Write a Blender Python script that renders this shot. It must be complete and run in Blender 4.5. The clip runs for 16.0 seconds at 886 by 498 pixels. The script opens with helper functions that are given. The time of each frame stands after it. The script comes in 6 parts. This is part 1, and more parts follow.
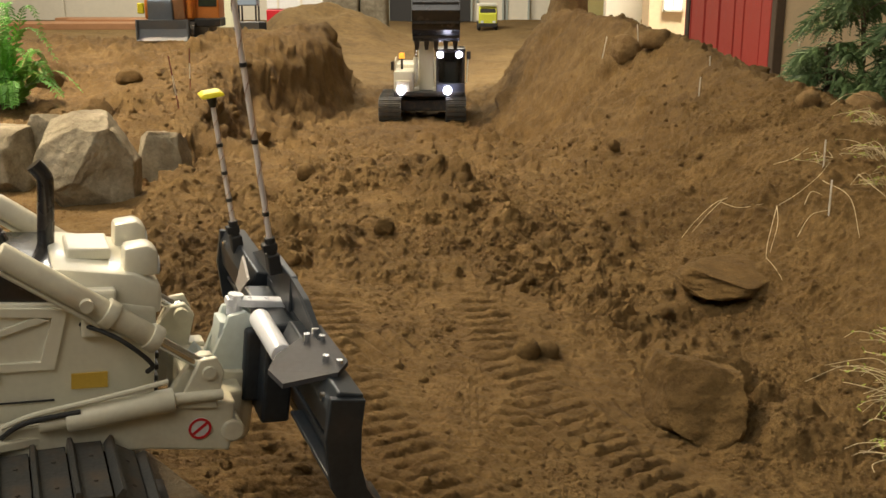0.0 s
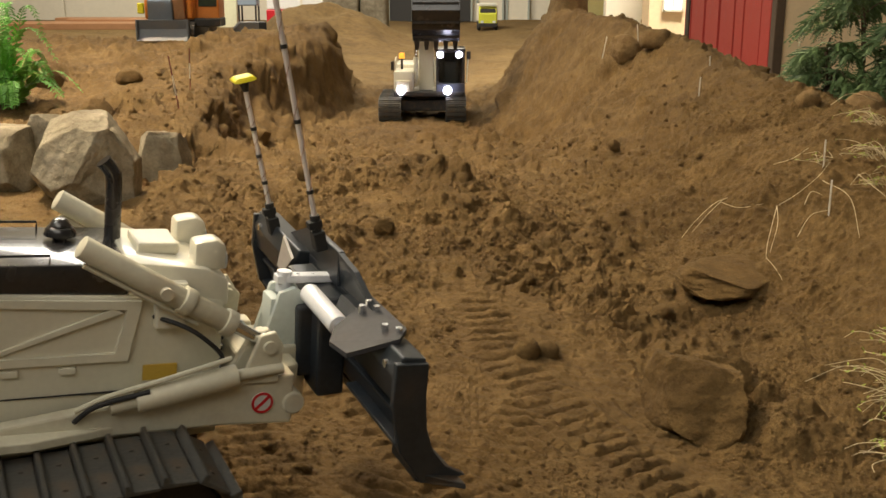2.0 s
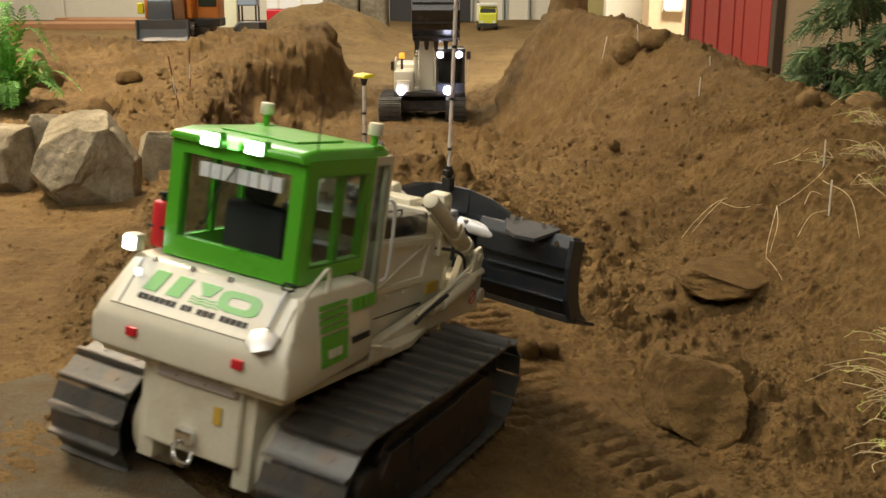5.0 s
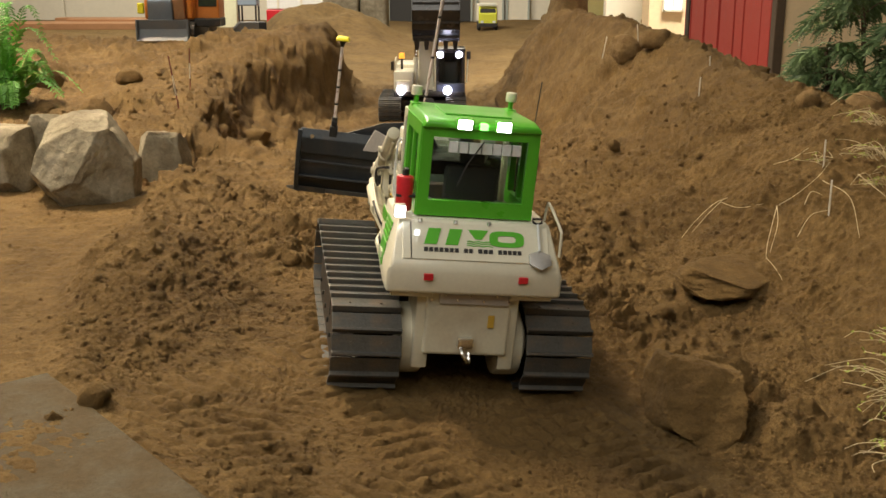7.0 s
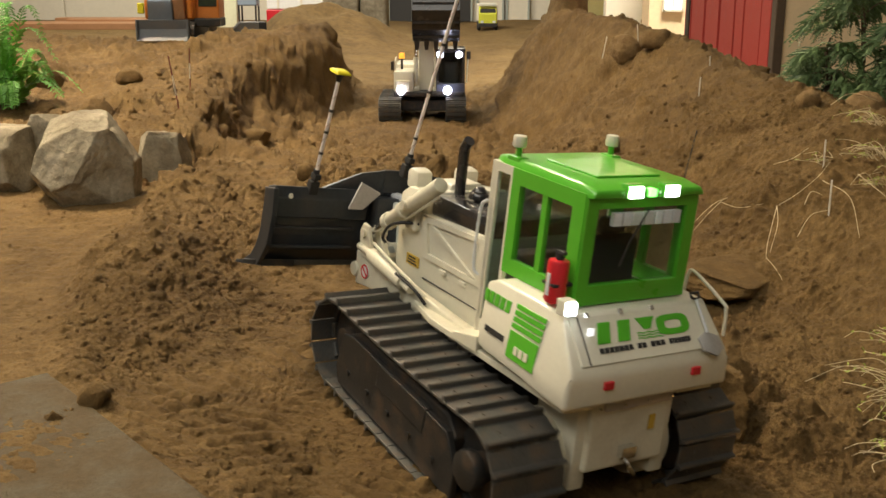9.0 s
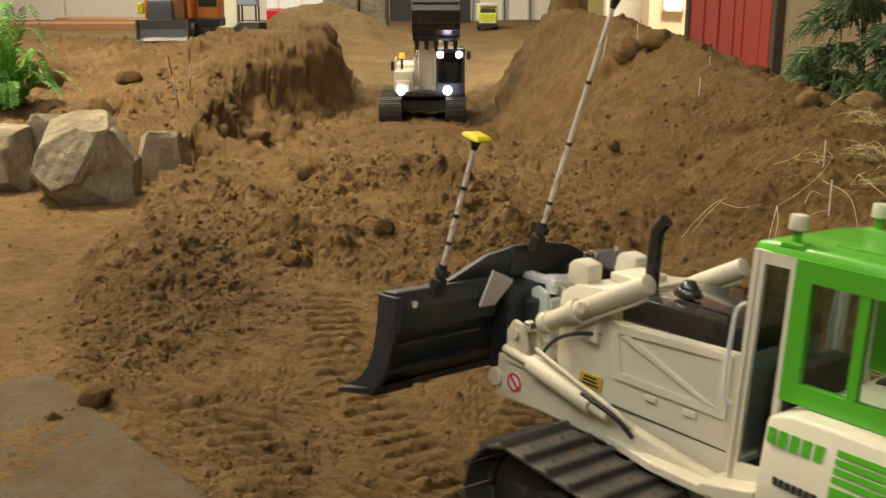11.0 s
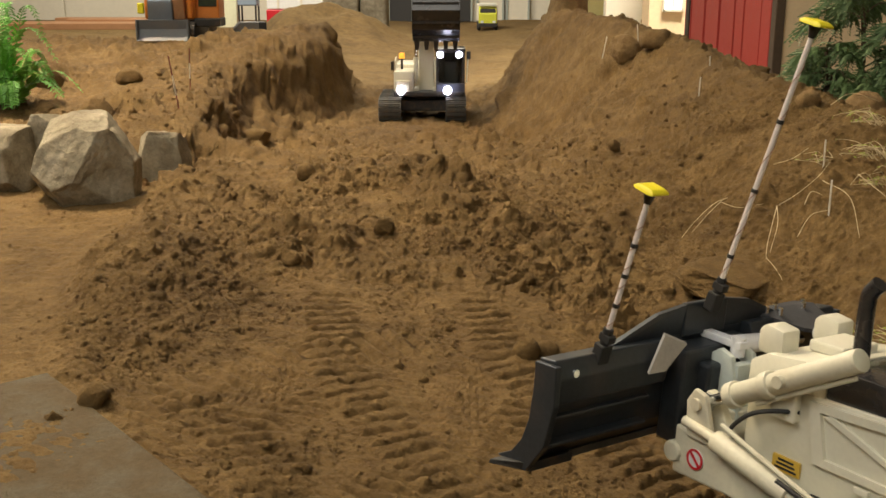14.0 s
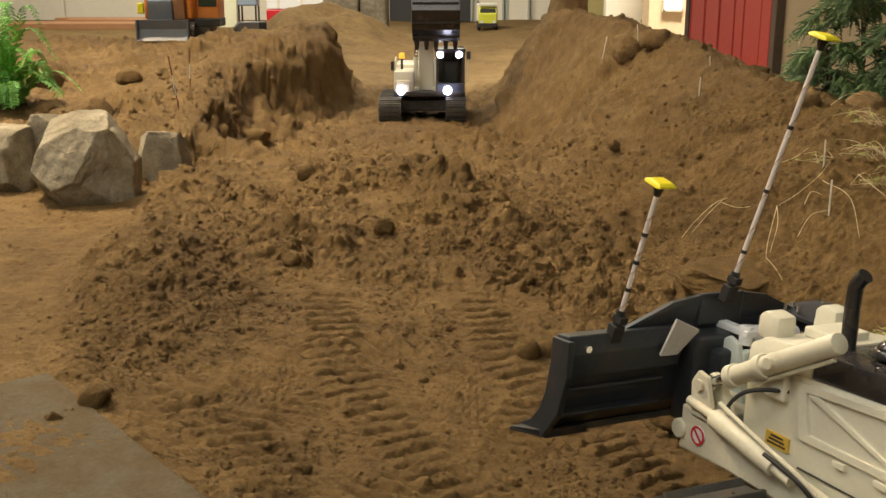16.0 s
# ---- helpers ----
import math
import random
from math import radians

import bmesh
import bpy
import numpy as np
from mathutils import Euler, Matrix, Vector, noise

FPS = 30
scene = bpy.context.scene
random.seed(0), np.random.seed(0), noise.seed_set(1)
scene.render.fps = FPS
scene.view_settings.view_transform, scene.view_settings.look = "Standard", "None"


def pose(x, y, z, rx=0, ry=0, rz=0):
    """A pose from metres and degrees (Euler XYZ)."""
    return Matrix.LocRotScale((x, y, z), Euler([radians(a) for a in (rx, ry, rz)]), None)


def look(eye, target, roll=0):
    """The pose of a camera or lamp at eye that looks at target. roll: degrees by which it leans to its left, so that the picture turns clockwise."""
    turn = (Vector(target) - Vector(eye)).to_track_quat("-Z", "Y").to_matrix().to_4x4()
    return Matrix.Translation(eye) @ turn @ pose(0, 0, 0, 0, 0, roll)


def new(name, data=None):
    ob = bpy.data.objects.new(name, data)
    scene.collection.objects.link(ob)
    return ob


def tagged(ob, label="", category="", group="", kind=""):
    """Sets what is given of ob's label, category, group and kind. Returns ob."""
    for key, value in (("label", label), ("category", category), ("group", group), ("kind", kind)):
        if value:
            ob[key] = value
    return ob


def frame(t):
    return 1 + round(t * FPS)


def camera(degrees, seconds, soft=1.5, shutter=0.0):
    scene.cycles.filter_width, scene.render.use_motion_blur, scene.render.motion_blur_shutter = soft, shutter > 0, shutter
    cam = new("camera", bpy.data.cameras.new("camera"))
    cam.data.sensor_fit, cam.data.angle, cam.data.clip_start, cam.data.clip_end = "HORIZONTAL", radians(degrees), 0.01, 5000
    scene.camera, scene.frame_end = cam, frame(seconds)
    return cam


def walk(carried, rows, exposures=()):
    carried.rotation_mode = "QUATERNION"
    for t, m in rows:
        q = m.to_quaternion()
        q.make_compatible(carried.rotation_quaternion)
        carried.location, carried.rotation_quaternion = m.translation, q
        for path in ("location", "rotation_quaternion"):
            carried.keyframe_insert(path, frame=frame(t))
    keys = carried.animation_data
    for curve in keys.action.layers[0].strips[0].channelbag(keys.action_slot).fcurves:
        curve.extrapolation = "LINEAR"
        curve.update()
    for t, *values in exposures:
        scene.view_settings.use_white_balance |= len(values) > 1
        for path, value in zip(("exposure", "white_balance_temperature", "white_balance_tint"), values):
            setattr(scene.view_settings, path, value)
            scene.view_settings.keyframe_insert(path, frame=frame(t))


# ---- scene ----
cam = camera(46.64, 16.0, 1.5, 0.5)
walk(cam, [(0, pose(0, 0, 0.315, 75.48, 0, 0)), (16, pose(0, 0, 0.315, 75.48, 0, 0))])

# ---- world and light: an indoor hall lit by unseen area lights ----
world = bpy.data.worlds.new("hall_world")
scene.world = world
world.use_nodes = True
world.node_tree.nodes["Background"].inputs[0].default_value = (1.0, 0.86, 0.68, 1)
world.node_tree.nodes["Background"].inputs[1].default_value = 0.14
scene.view_settings.exposure = -0.12


def panel(name, eye, target, w, h, watts, colour, beam=180):
    d = bpy.data.lights.new(name, "AREA")
    d.shape, d.size, d.size_y, d.energy, d.color = "RECTANGLE", w, h, watts, colour
    d.spread = radians(beam)
    ob = new(name, d)
    ob.matrix_world = look(eye, target)
    return ob


WARM = (1.0, 0.94, 0.82)
# all six are out of view; the key comes from the left
panel("unseen_light", (-2.0, -0.3, 3.0), (-0.5, 1.2, 0), 1.9, 1.2, 60, WARM)
panel("unseen_light", (-1.6, 6.6, 3.6), (-0.8, 7.4, 0), 4.0, 1.6, 370, WARM)
# unseen fill from behind the camera, for faces turned towards it
panel("unseen_light", (-0.6, -2.2, 2.7), (-0.3, 1.0, 0), 3.2, 1.2, 42, WARM)
# added warm beam that brightens only the left hill
panel("unseen_light", (-1.9, 2.6, 3.2), (-0.85, 1.55, 0), 1.1, 0.7, 52, (1.0, 0.80, 0.54), 62)
# added beam that brightens the house and panels behind the bank
panel("unseen_light", (1.0, 2.7, 3.4), (0.78, 4.3, 0.2), 1.2, 0.6, 46, WARM, 50)
# added broad overhead fill that softens the contrast
panel("unseen_light", (0.6, 1.0, 3.85), (0.6, 1.001, 0), 6.0, 5.0, 18, WARM)


# ---- materials ----
def nodes(name):
    m = bpy.data.materials.new(name)
    m.use_nodes = True
    return m, m.node_tree.nodes, m.node_tree.links, m.node_tree.nodes["Principled BSDF"]


def surface(name, colour, rough=0.5, metal=0.0, var=0.12, scale=60.0, bump=0.0, dirt=0.0, coat=0.0):
    """Paint, plastic, metal: two scales of variation, fine relief and a film of brown dust."""
    m, n, l, b = nodes(name)
    tc = n.new("ShaderNodeTexCoord")
    big = n.new("ShaderNodeTexNoise")
    big.inputs["Scale"].default_value, big.inputs["Detail"].default_value = scale, 6
    fine = n.new("ShaderNodeTexNoise")
    fine.inputs["Scale"].default_value, fine.inputs["Detail"].default_value = scale * 9, 3
    for t in (big, fine):
        l.new(tc.outputs["Object"], t.inputs["Vector"])
    add = n.new("ShaderNodeMath")
    add.operation = "ADD"
    l.new(big.outputs["Fac"], add.inputs[0]), l.new(fine.outputs["Fac"], add.inputs[1])
    ramp = n.new("ShaderNodeMapRange")
    ramp.inputs[1].default_value, ramp.inputs[2].default_value = 0.6, 1.4
    ramp.inputs[3].default_value, ramp.inputs[4].default_value = 1 - var, 1 + var
    l.new(add.outputs[0], ramp.inputs[0])
    mul = n.new("ShaderNodeVectorMath")
    mul.operation = "SCALE"
    mul.inputs[0].default_value = colour
    l.new(ramp.outputs[0], mul.inputs["Scale"])
    out = mul.outputs[0]
    if dirt:
        d2 = n.new("ShaderNodeMapRange")
        d2.inputs[1].default_value, d2.inputs[2].default_value = 0.5, 0.75
        d2.inputs[3].default_value, d2.inputs[4].default_value = 0.0, dirt
        l.new(big.outputs["Fac"], d2.inputs[0])
        mix = n.new("ShaderNodeMix")
        mix.data_type = "RGBA"
        l.new(d2.outputs[0], mix.inputs[0]), l.new(out, mix.inputs[6])
        mix.inputs[7].default_value = (0.20, 0.11, 0.045, 1)
        out = mix.outputs[2]
    l.new(out, b.inputs["Base Color"])
    r2 = n.new("ShaderNodeMapRange")
    r2.inputs[3].default_value, r2.inputs[4].default_value = max(rough - 0.1, 0.03), min(rough + 0.15, 1)
    l.new(big.outputs["Fac"], r2.inputs[0]), l.new(r2.outputs[0], b.inputs["Roughness"])
    b.inputs["Metallic"].default_value = metal
    b.inputs["Coat Weight"].default_value = coat
    if bump:
        bp = n.new("ShaderNodeBump")
        bp.inputs["Strength"].default_value, bp.inputs["Distance"].default_value = 1.0, bump
        l.new(add.outputs[0], bp.inputs["Height"]), l.new(bp.outputs[0], b.inputs["Normal"])
    return m


def glow(name, colour, strength):
    m, n, l, b = nodes(name)
    b.inputs["Base Color"].default_value = (*colour, 1)
    b.inputs["Emission Color"].default_value = (*colour, 1)
    b.inputs["Emission Strength"].default_value = strength
    return m


def clear_glass(name, tint, rough=0.03):
    m, n, l, b = nodes(name)
    b.inputs["Base Color"].default_value = (*tint, 1)
    b.inputs["Transmission Weight"].default_value, b.inputs["IOR"].default_value = 1.0, 1.1
    b.inputs["Roughness"].default_value, b.inputs["Specular IOR Level"].default_value = rough, 0.6
    b.inputs["Coat Weight"].default_value = 0.3
    return m


def earth(name, a, b_, c, grain=1.0):
    """Damp sandy loam: colour drifts over centimetres, single grains over half a millimetre."""
    m, n, l, b = nodes(name)
    geo = n.new("ShaderNodeNewGeometry")
    outs = []
    for sc, de in ((5, 5), (38, 8), (260, 6), (1500, 3)):
        t = n.new("ShaderNodeTexNoise")
        t.inputs["Scale"].default_value, t.inputs["Detail"].default_value = sc, de
        t.inputs["Roughness"].default_value = 0.62
        l.new(geo.outputs["Position"], t.inputs["Vector"])
        outs.append(t.outputs["Fac"])
    r = n.new("ShaderNodeValToRGB")
    r.color_ramp.elements[0].position, r.color_ramp.elements[0].color = 0.36, (*a, 1)
    r.color_ramp.elements[1].position, r.color_ramp.elements[1].color = 0.66, (*c, 1)
    e = r.color_ramp.elements.new(0.5)
    e.color = (*b_, 1)
    s1 = n.new("ShaderNodeMix")
    s1.inputs[0].default_value = 0.5
    l.new(outs[0], s1.inputs[2]), l.new(outs[1], s1.inputs[3])
    l.new(s1.outputs[0], r.inputs[0])
    mr = n.new("ShaderNodeMapRange")
    mr.inputs[1].default_value, mr.inputs[2].default_value = 0.25, 0.75
    mr.inputs[3].default_value, mr.inputs[4].default_value = 0.62, 1.4
    s2 = n.new("ShaderNodeMix")
    s2.inputs[0].default_value = 0.5
    l.new(outs[2], s2.inputs[2]), l.new(outs[3], s2.inputs[3])
    l.new(s2.outputs[0], mr.inputs[0])
    mul = n.new("ShaderNodeVectorMath")
    mul.operation = "SCALE"
    l.new(r.outputs[0], mul.inputs[0]), l.new(mr.outputs[0], mul.inputs["Scale"])
    l.new(mul.outputs[0], b.inputs["Base Color"])
    b.inputs["Roughness"].default_value = 0.92
    b.inputs["Specular IOR Level"].default_value = 0.25
    prev = None
    for o, dist in ((outs[1], 0.006 * grain), (outs[2], 0.0050 * grain), (outs[3], 0.0018 * grain)):
        bp = n.new("ShaderNodeBump")
        bp.inputs["Strength"].default_value, bp.inputs["Distance"].default_value = 0.9, dist
        l.new(o, bp.inputs["Height"])
        if prev:
            l.new(prev, bp.inputs["Normal"])
        prev = bp.outputs[0]
    l.new(prev, b.inputs["Normal"])
    return m


SAND = earth("damp_sand", (0.098, 0.0590, 0.0203), (0.146, 0.0900, 0.0312), (0.204, 0.1300, 0.0490), 0.72)
CLOD = earth("clod_sand", (0.145, 0.088, 0.035), (0.205, 0.130, 0.054), (0.275, 0.182, 0.078), 0.8)
ROCK = earth("grey_boulder_stone", (0.17, 0.14, 0.095), (0.27, 0.235, 0.165), (0.46, 0.41, 0.31), 0.5)
CONCRETE = earth("dusty_concrete", (0.078, 0.048, 0.020), (0.096, 0.070, 0.038), (0.115, 0.102, 0.074), 0.4)
WHITE = surface("cream_white_paint", (0.69, 0.67, 0.55), 0.35, 0, 0.05, 40, 0.00004, 0.10, 0.3)
WHITE_DIRTY = surface("soiled_white_paint", (0.61, 0.585, 0.46), 0.5, 0, 0.08, 40, 0.00006, 0.35)
GREEN = surface("bright_green_paint", (0.085, 0.42, 0.025), 0.3, 0, 0.06, 40, 0.00003, 0.05, 0.3)
BLACK = surface("gloss_black_paint", (0.022, 0.022, 0.024), 0.22, 0, 0.2, 50, 0.00003, 0.06, 0.4)
NAVY = surface("worn_dark_blade_paint", (0.030, 0.037, 0.045), 0.38, 0.25, 0.25, 35, 0.00006, 0.14)
STEEL = surface("worn_track_steel", (0.098, 0.098, 0.092), 0.42, 0.45, 0.3, 60, 0.0002, 0.45)
DARKSTEEL = surface("dark_oily_steel", (0.035, 0.034, 0.032), 0.5, 0.4, 0.3, 60, 0.0002, 0.35)
SILVER = surface("silvery_white_enamel", (0.76, 0.78, 0.82), 0.28, 0.15, 0.06, 40)
CHROME = surface("bright_metal", (0.78, 0.80, 0.82), 0.16, 1.0, 0.05, 40)
GREY = surface("grey_green_primer", (0.50, 0.56, 0.53), 0.45, 0, 0.1, 40, 0.00005, 0.12)
RED = surface("red_enamel", (0.55, 0.02, 0.03), 0.3, 0, 0.08, 40)
YELLOW = surface("yellow_plastic", (0.80, 0.70, 0.02), 0.4, 0, 0.06, 40)
LABEL = surface("ochre_label", (0.55, 0.36, 0.05), 0.5, 0, 0.1, 60)
INK = surface("black_ink", (0.02, 0.02, 0.02), 0.6)
RUBBER = surface("black_rubber", (0.018, 0.018, 0.018), 0.7, 0, 0.2, 60)
PALE = surface("pale_print", (0.62, 0.65, 0.66), 0.5)
GLASS = clear_glass("tinted_glass", (0.52, 0.60, 0.58))
LAMP = glow("lit_lamp_lens", (0.95, 0.98, 1.0), 14.0)
LAMP_DIM = glow("dim_lamp_lens", (0.95, 0.97, 1.0), 1.2)
LAMP_GREEN = glow("green_lamp_lens", (0.2, 1.0, 0.15), 4.0)
LAMP_BLUE = glow("cool_lamp_lens", (0.78, 0.78, 1.0), 16.0)


# ---- mesh helpers ----
def part(name, bm, material, parent=None, label="", smooth=False):
    me = bpy.data.meshes.new(name)
    bm.to_mesh(me)
    bm.free()
    me.materials.append(material)
    if smooth:
        me.polygons.foreach_set("use_smooth", [True] * len(me.polygons))
        me.set_sharp_from_angle(angle=radians(38))
    ob = new(name, me)
    if parent is not None:
        ob.parent = parent
    return tagged(ob, label)


def thing(name, label, category, group="", at=None):
    ob = tagged(new(name), label, category, group)
    if at is not None:
        ob.matrix_world = at
    return ob


def xf(verts, m):
    for v in verts:
        v.co = m @ v.co


def box(x0, x1, y0, y1, z0, z1, bev=0.0, bm=None, seg=2, m=None):
    bm = bm or bmesh.new()
    r = bmesh.ops.create_cube(bm, size=1.0)
    for v in r["verts"]:
        v.co = ((x0 + x1) / 2 + v.co.x * (x1 - x0), (y0 + y1) / 2 + v.co.y * (y1 - y0), (z0 + z1) / 2 + v.co.z * (z1 - z0))
    if m is not None:
        xf(r["verts"], m)
    if bev:
        es = {e for v in r["verts"] for e in v.link_edges}
        bmesh.ops.bevel(bm, geom=list(es), offset=bev, segments=seg, affect="EDGES", profile=0.5)
    return bm


def rod(a, b, r, bm=None, n=16, r2=None, bev=0.0):
    """A round bar from a to b."""
    bm = bm or bmesh.new()
    a, b = Vector(a), Vector(b)
    m = Matrix.Translation((a + b) / 2) @ (b - a).to_track_quat("Z", "Y").to_matrix().to_4x4()
    g = bmesh.ops.create_cone(bm, cap_ends=True, segments=n, radius1=r, radius2=r if r2 is None else r2, depth=(b - a).length, matrix=m)
    if bev:
        fs = {f for v in g["verts"] for f in v.link_faces if len(f.verts) > 4}
        es = {e for f in fs for e in f.edges}
        bmesh.ops.bevel(bm, geom=list(es), offset=bev, segments=2, affect="EDGES", profile=0.5)
    return bm


def tube(points, r, bm=None, n=8):
    """A bent round bar through points."""
    bm = bm or bmesh.new()
    pts = [Vector(p) for p in points]
    rings, side = [], None
    for i, p in enumerate(pts):
        d = (pts[min(i + 1, len(pts) - 1)] - pts[max(i - 1, 0)]).normalized()
        side = d.orthogonal().normalized() if side is None else (side - d * side.dot(d)).normalized()
        up = d.cross(side)
        rr = r[i] if isinstance(r, (list, tuple)) else r
        rings.append([bm.verts.new(p + (side * math.cos(k * math.tau / n) + up * math.sin(k * math.tau / n)) * rr) for k in range(n)])
    for u, v in zip(rings, rings[1:]):
        for k in range(n):
            bm.faces.new((u[k], u[(k + 1) % n], v[(k + 1) % n], v[k]))
    bm.faces.new(rings[0][::-1]), bm.faces.new(rings[-1])
    return bm


def smooth_path(points, k=6):
    """Catmull-Rom through points."""
    p = [Vector(q) for q in points]
    p = [2 * p[0] - p[1], *p, 2 * p[-1] - p[-2]]
    out = []
    for i in range(1, len(p) - 2):
        for j in range(k):
            t = j / k
            out.append(0.5 * ((2 * p[i]) + (p[i + 1] - p[i - 1]) * t + (2 * p[i - 1] - 5 * p[i] + 4 * p[i + 1] - p[i + 2]) * t * t
                              + (3 * p[i] - p[i - 1] - 3 * p[i + 1] + p[i + 2]) * t ** 3))
    return out + [p[-2]]


def plate(outline, lo, hi, axis="y", bev=0.0, bm=None):
    """An outline in two axes, drawn out along the third from lo to hi."""
    bm = bm or bmesh.new()
    put = {"x": lambda u, v, w: (w, u, v), "y": lambda u, v, w: (u, w, v), "z": lambda u, v, w: (u, v, w)}[axis]
    a = [bm.verts.new(put(u, v, lo)) for u, v in outline]
    b = [bm.verts.new(put(u, v, hi)) for u, v in outline]
    fs = [bm.faces.new(a), bm.faces.new(b[::-1])]
    for i in range(len(a)):
        j = (i + 1) % len(a)
        fs.append(bm.faces.new((a[j], a[i], b[i], b[j])))
    bmesh.ops.recalc_face_normals(bm, faces=fs)
    if bev:
        es = {e for f in fs for e in f.edges}
        bmesh.ops.bevel(bm, geom=list(es), offset=bev, segments=2, affect="EDGES", profile=0.5)
    return bm


# ---- the ground ----
def hash01(ix, iy, seed):
    h = (ix.astype(np.int64) * 374761393 + iy.astype(np.int64) * 668265263 + seed * 1442695041) & 0x7FFFFFFF
    h = ((h ^ (h >> 13)) * 1274126177) & 0x7FFFFFFF
    return ((h ^ (h >> 16)) & 0xFFFFF) / 1048575.0


def vnoise(x, y, seed):
    ix, iy = np.floor(x), np.floor(y)
    u, v = x - ix, y - iy
    u, v = u * u * u * (u * (u * 6 - 15) + 10), v * v * v * (v * (v * 6 - 15) + 10)
    a, b = hash01(ix, iy, seed), hash01(ix + 1, iy, seed)
    c, d = hash01(ix, iy + 1, seed), hash01(ix + 1, iy + 1, seed)
    return (a + (b - a) * u) * (1 - v) + (c + (d - c) * u) * v


def fbm(x, y, seed, octaves=4):
    s, a, t = 0, 0.5, 0
    for k in range(octaves):
        s = s + a * (vnoise(x, y, seed + k) - 0.5) * 2
        t += a
        x, y, a = x * 2.03 + 17.3, y * 1.97 + 9.1, a * 0.5
    return s / t


def lumps(x, y, seed, keep=0.6):
    """Round clods on a jittered lattice of unit cells: 0 between them, up to 1 on top."""
    ix, iy = np.floor(x), np.floor(y)
    best = np.zeros_like(x)
    for dx in (-1, 0, 1):
        for dy in (-1, 0, 1):
            cx, cy = ix + dx, iy + dy
            px, py = cx + hash01(cx, cy, seed), cy + hash01(cx, cy, seed + 7)
            r = 0.25 + 0.5 * hash01(cx, cy, seed + 13) ** 2
            q = 1 - ((x - px) ** 2 + (y - py) ** 2) / (r * r)
            q = np.where(hash01(cx, cy, seed + 29) < keep, np.sqrt(np.maximum(q, 0)) * r, 0)
            best = np.maximum(best, q)
    return best


def sstep(a, b, x):
    t = np.clip((x - a) / (b - a), 0, 1)
    return t * t * (3 - 2 * t)


def hash3(ix, iy, iz, seed):
    h = (ix * 374761393 + iy * 668265263 + iz * 1103515245 + seed * 1442695041) & 0x7FFFFFFF
    h = ((h ^ (h >> 13)) * 1274126177) & 0x7FFFFFFF
    return (h ^ (h >> 16)) & 0x7FFFFFFF


def vnoise3(x, y, z, seed):
    fx, fy, fz = np.floor(x), np.floor(y), np.floor(z)
    u, v, w = x - fx, y - fy, z - fz
    u, v, w = u * u * (3 - 2 * u), v * v * (3 - 2 * v), w * w * (3 - 2 * w)
    ix, iy, iz = fx.astype(np.int64), fy.astype(np.int64), fz.astype(np.int64)
    out = 0.0
    for dx in (0, 1):
        for dy in (0, 1):
            for dz in (0, 1):
                k = (u if dx else 1 - u) * (v if dy else 1 - v) * (w if dz else 1 - w)
                out = out + k * ((hash3(ix + dx, iy + dy, iz + dz, seed) & 0xFFFF) / 65535.0)
    return out


def fbm3(x, y, z, seed, octaves=3):
    s, a, t = 0, 0.5, 0
    for k in range(octaves):
        s = s + a * (vnoise3(x, y, z, seed + k) - 0.5) * 2
        t += a
        x, y, z, a = x * 2.03 + 17.3, y * 1.97 + 9.1, z * 2.01 + 4.7, a * 0.5
    return s / t


def lumps3(x, y, z, seed, keep=0.8):
    """Rounded clods of uneven size, packed in space: 0 between them, up to 0.75 on the largest."""
    fx, fy, fz = np.floor(x), np.floor(y), np.floor(z)
    u, v, w = x - fx, y - fy, z - fz
    ix, iy, iz = fx.astype(np.int64), fy.astype(np.int64), fz.astype(np.int64)
    best = np.zeros_like(x)
    for dx in (-1, 0, 1):
        for dy in (-1, 0, 1):
            for dz in (-1, 0, 1):
                h = hash3(ix + dx, iy + dy, iz + dz, seed)
                px, py, pz = (h & 127) / 127.0 + dx - u, ((h >> 7) & 127) / 127.0 + dy - v, ((h >> 14) & 127) / 127.0 + dz - w
                t = ((h >> 21) & 127) / 127.0
                r = 0.30 + 0.45 * t * t
                q = r * r - px * px - py * py - pz * pz
                best = np.maximum(best, np.where((q > 0) & (((h >> 27) & 15) < keep * 16), q / r, 0))
    return best


def bank_foot(y):
    return np.interp(y, [0.3, 0.6, 0.8, 1.1, 1.6, 2.0, 2.5, 3.2], [0.40, 0.37, 0.31, 0.23, 0.18, 0.15, 0.10, 0.12])


def heap_edge(y):
    """Where the loose spoil begins, right of the smooth strip by the boulders."""
    return np.interp(y, [0.5, 0.66, 0.80, 1.0, 1.3, 1.6, 1.9], [-0.20, -0.28, -0.325, -0.355, -0.385, -0.40, -0.42])


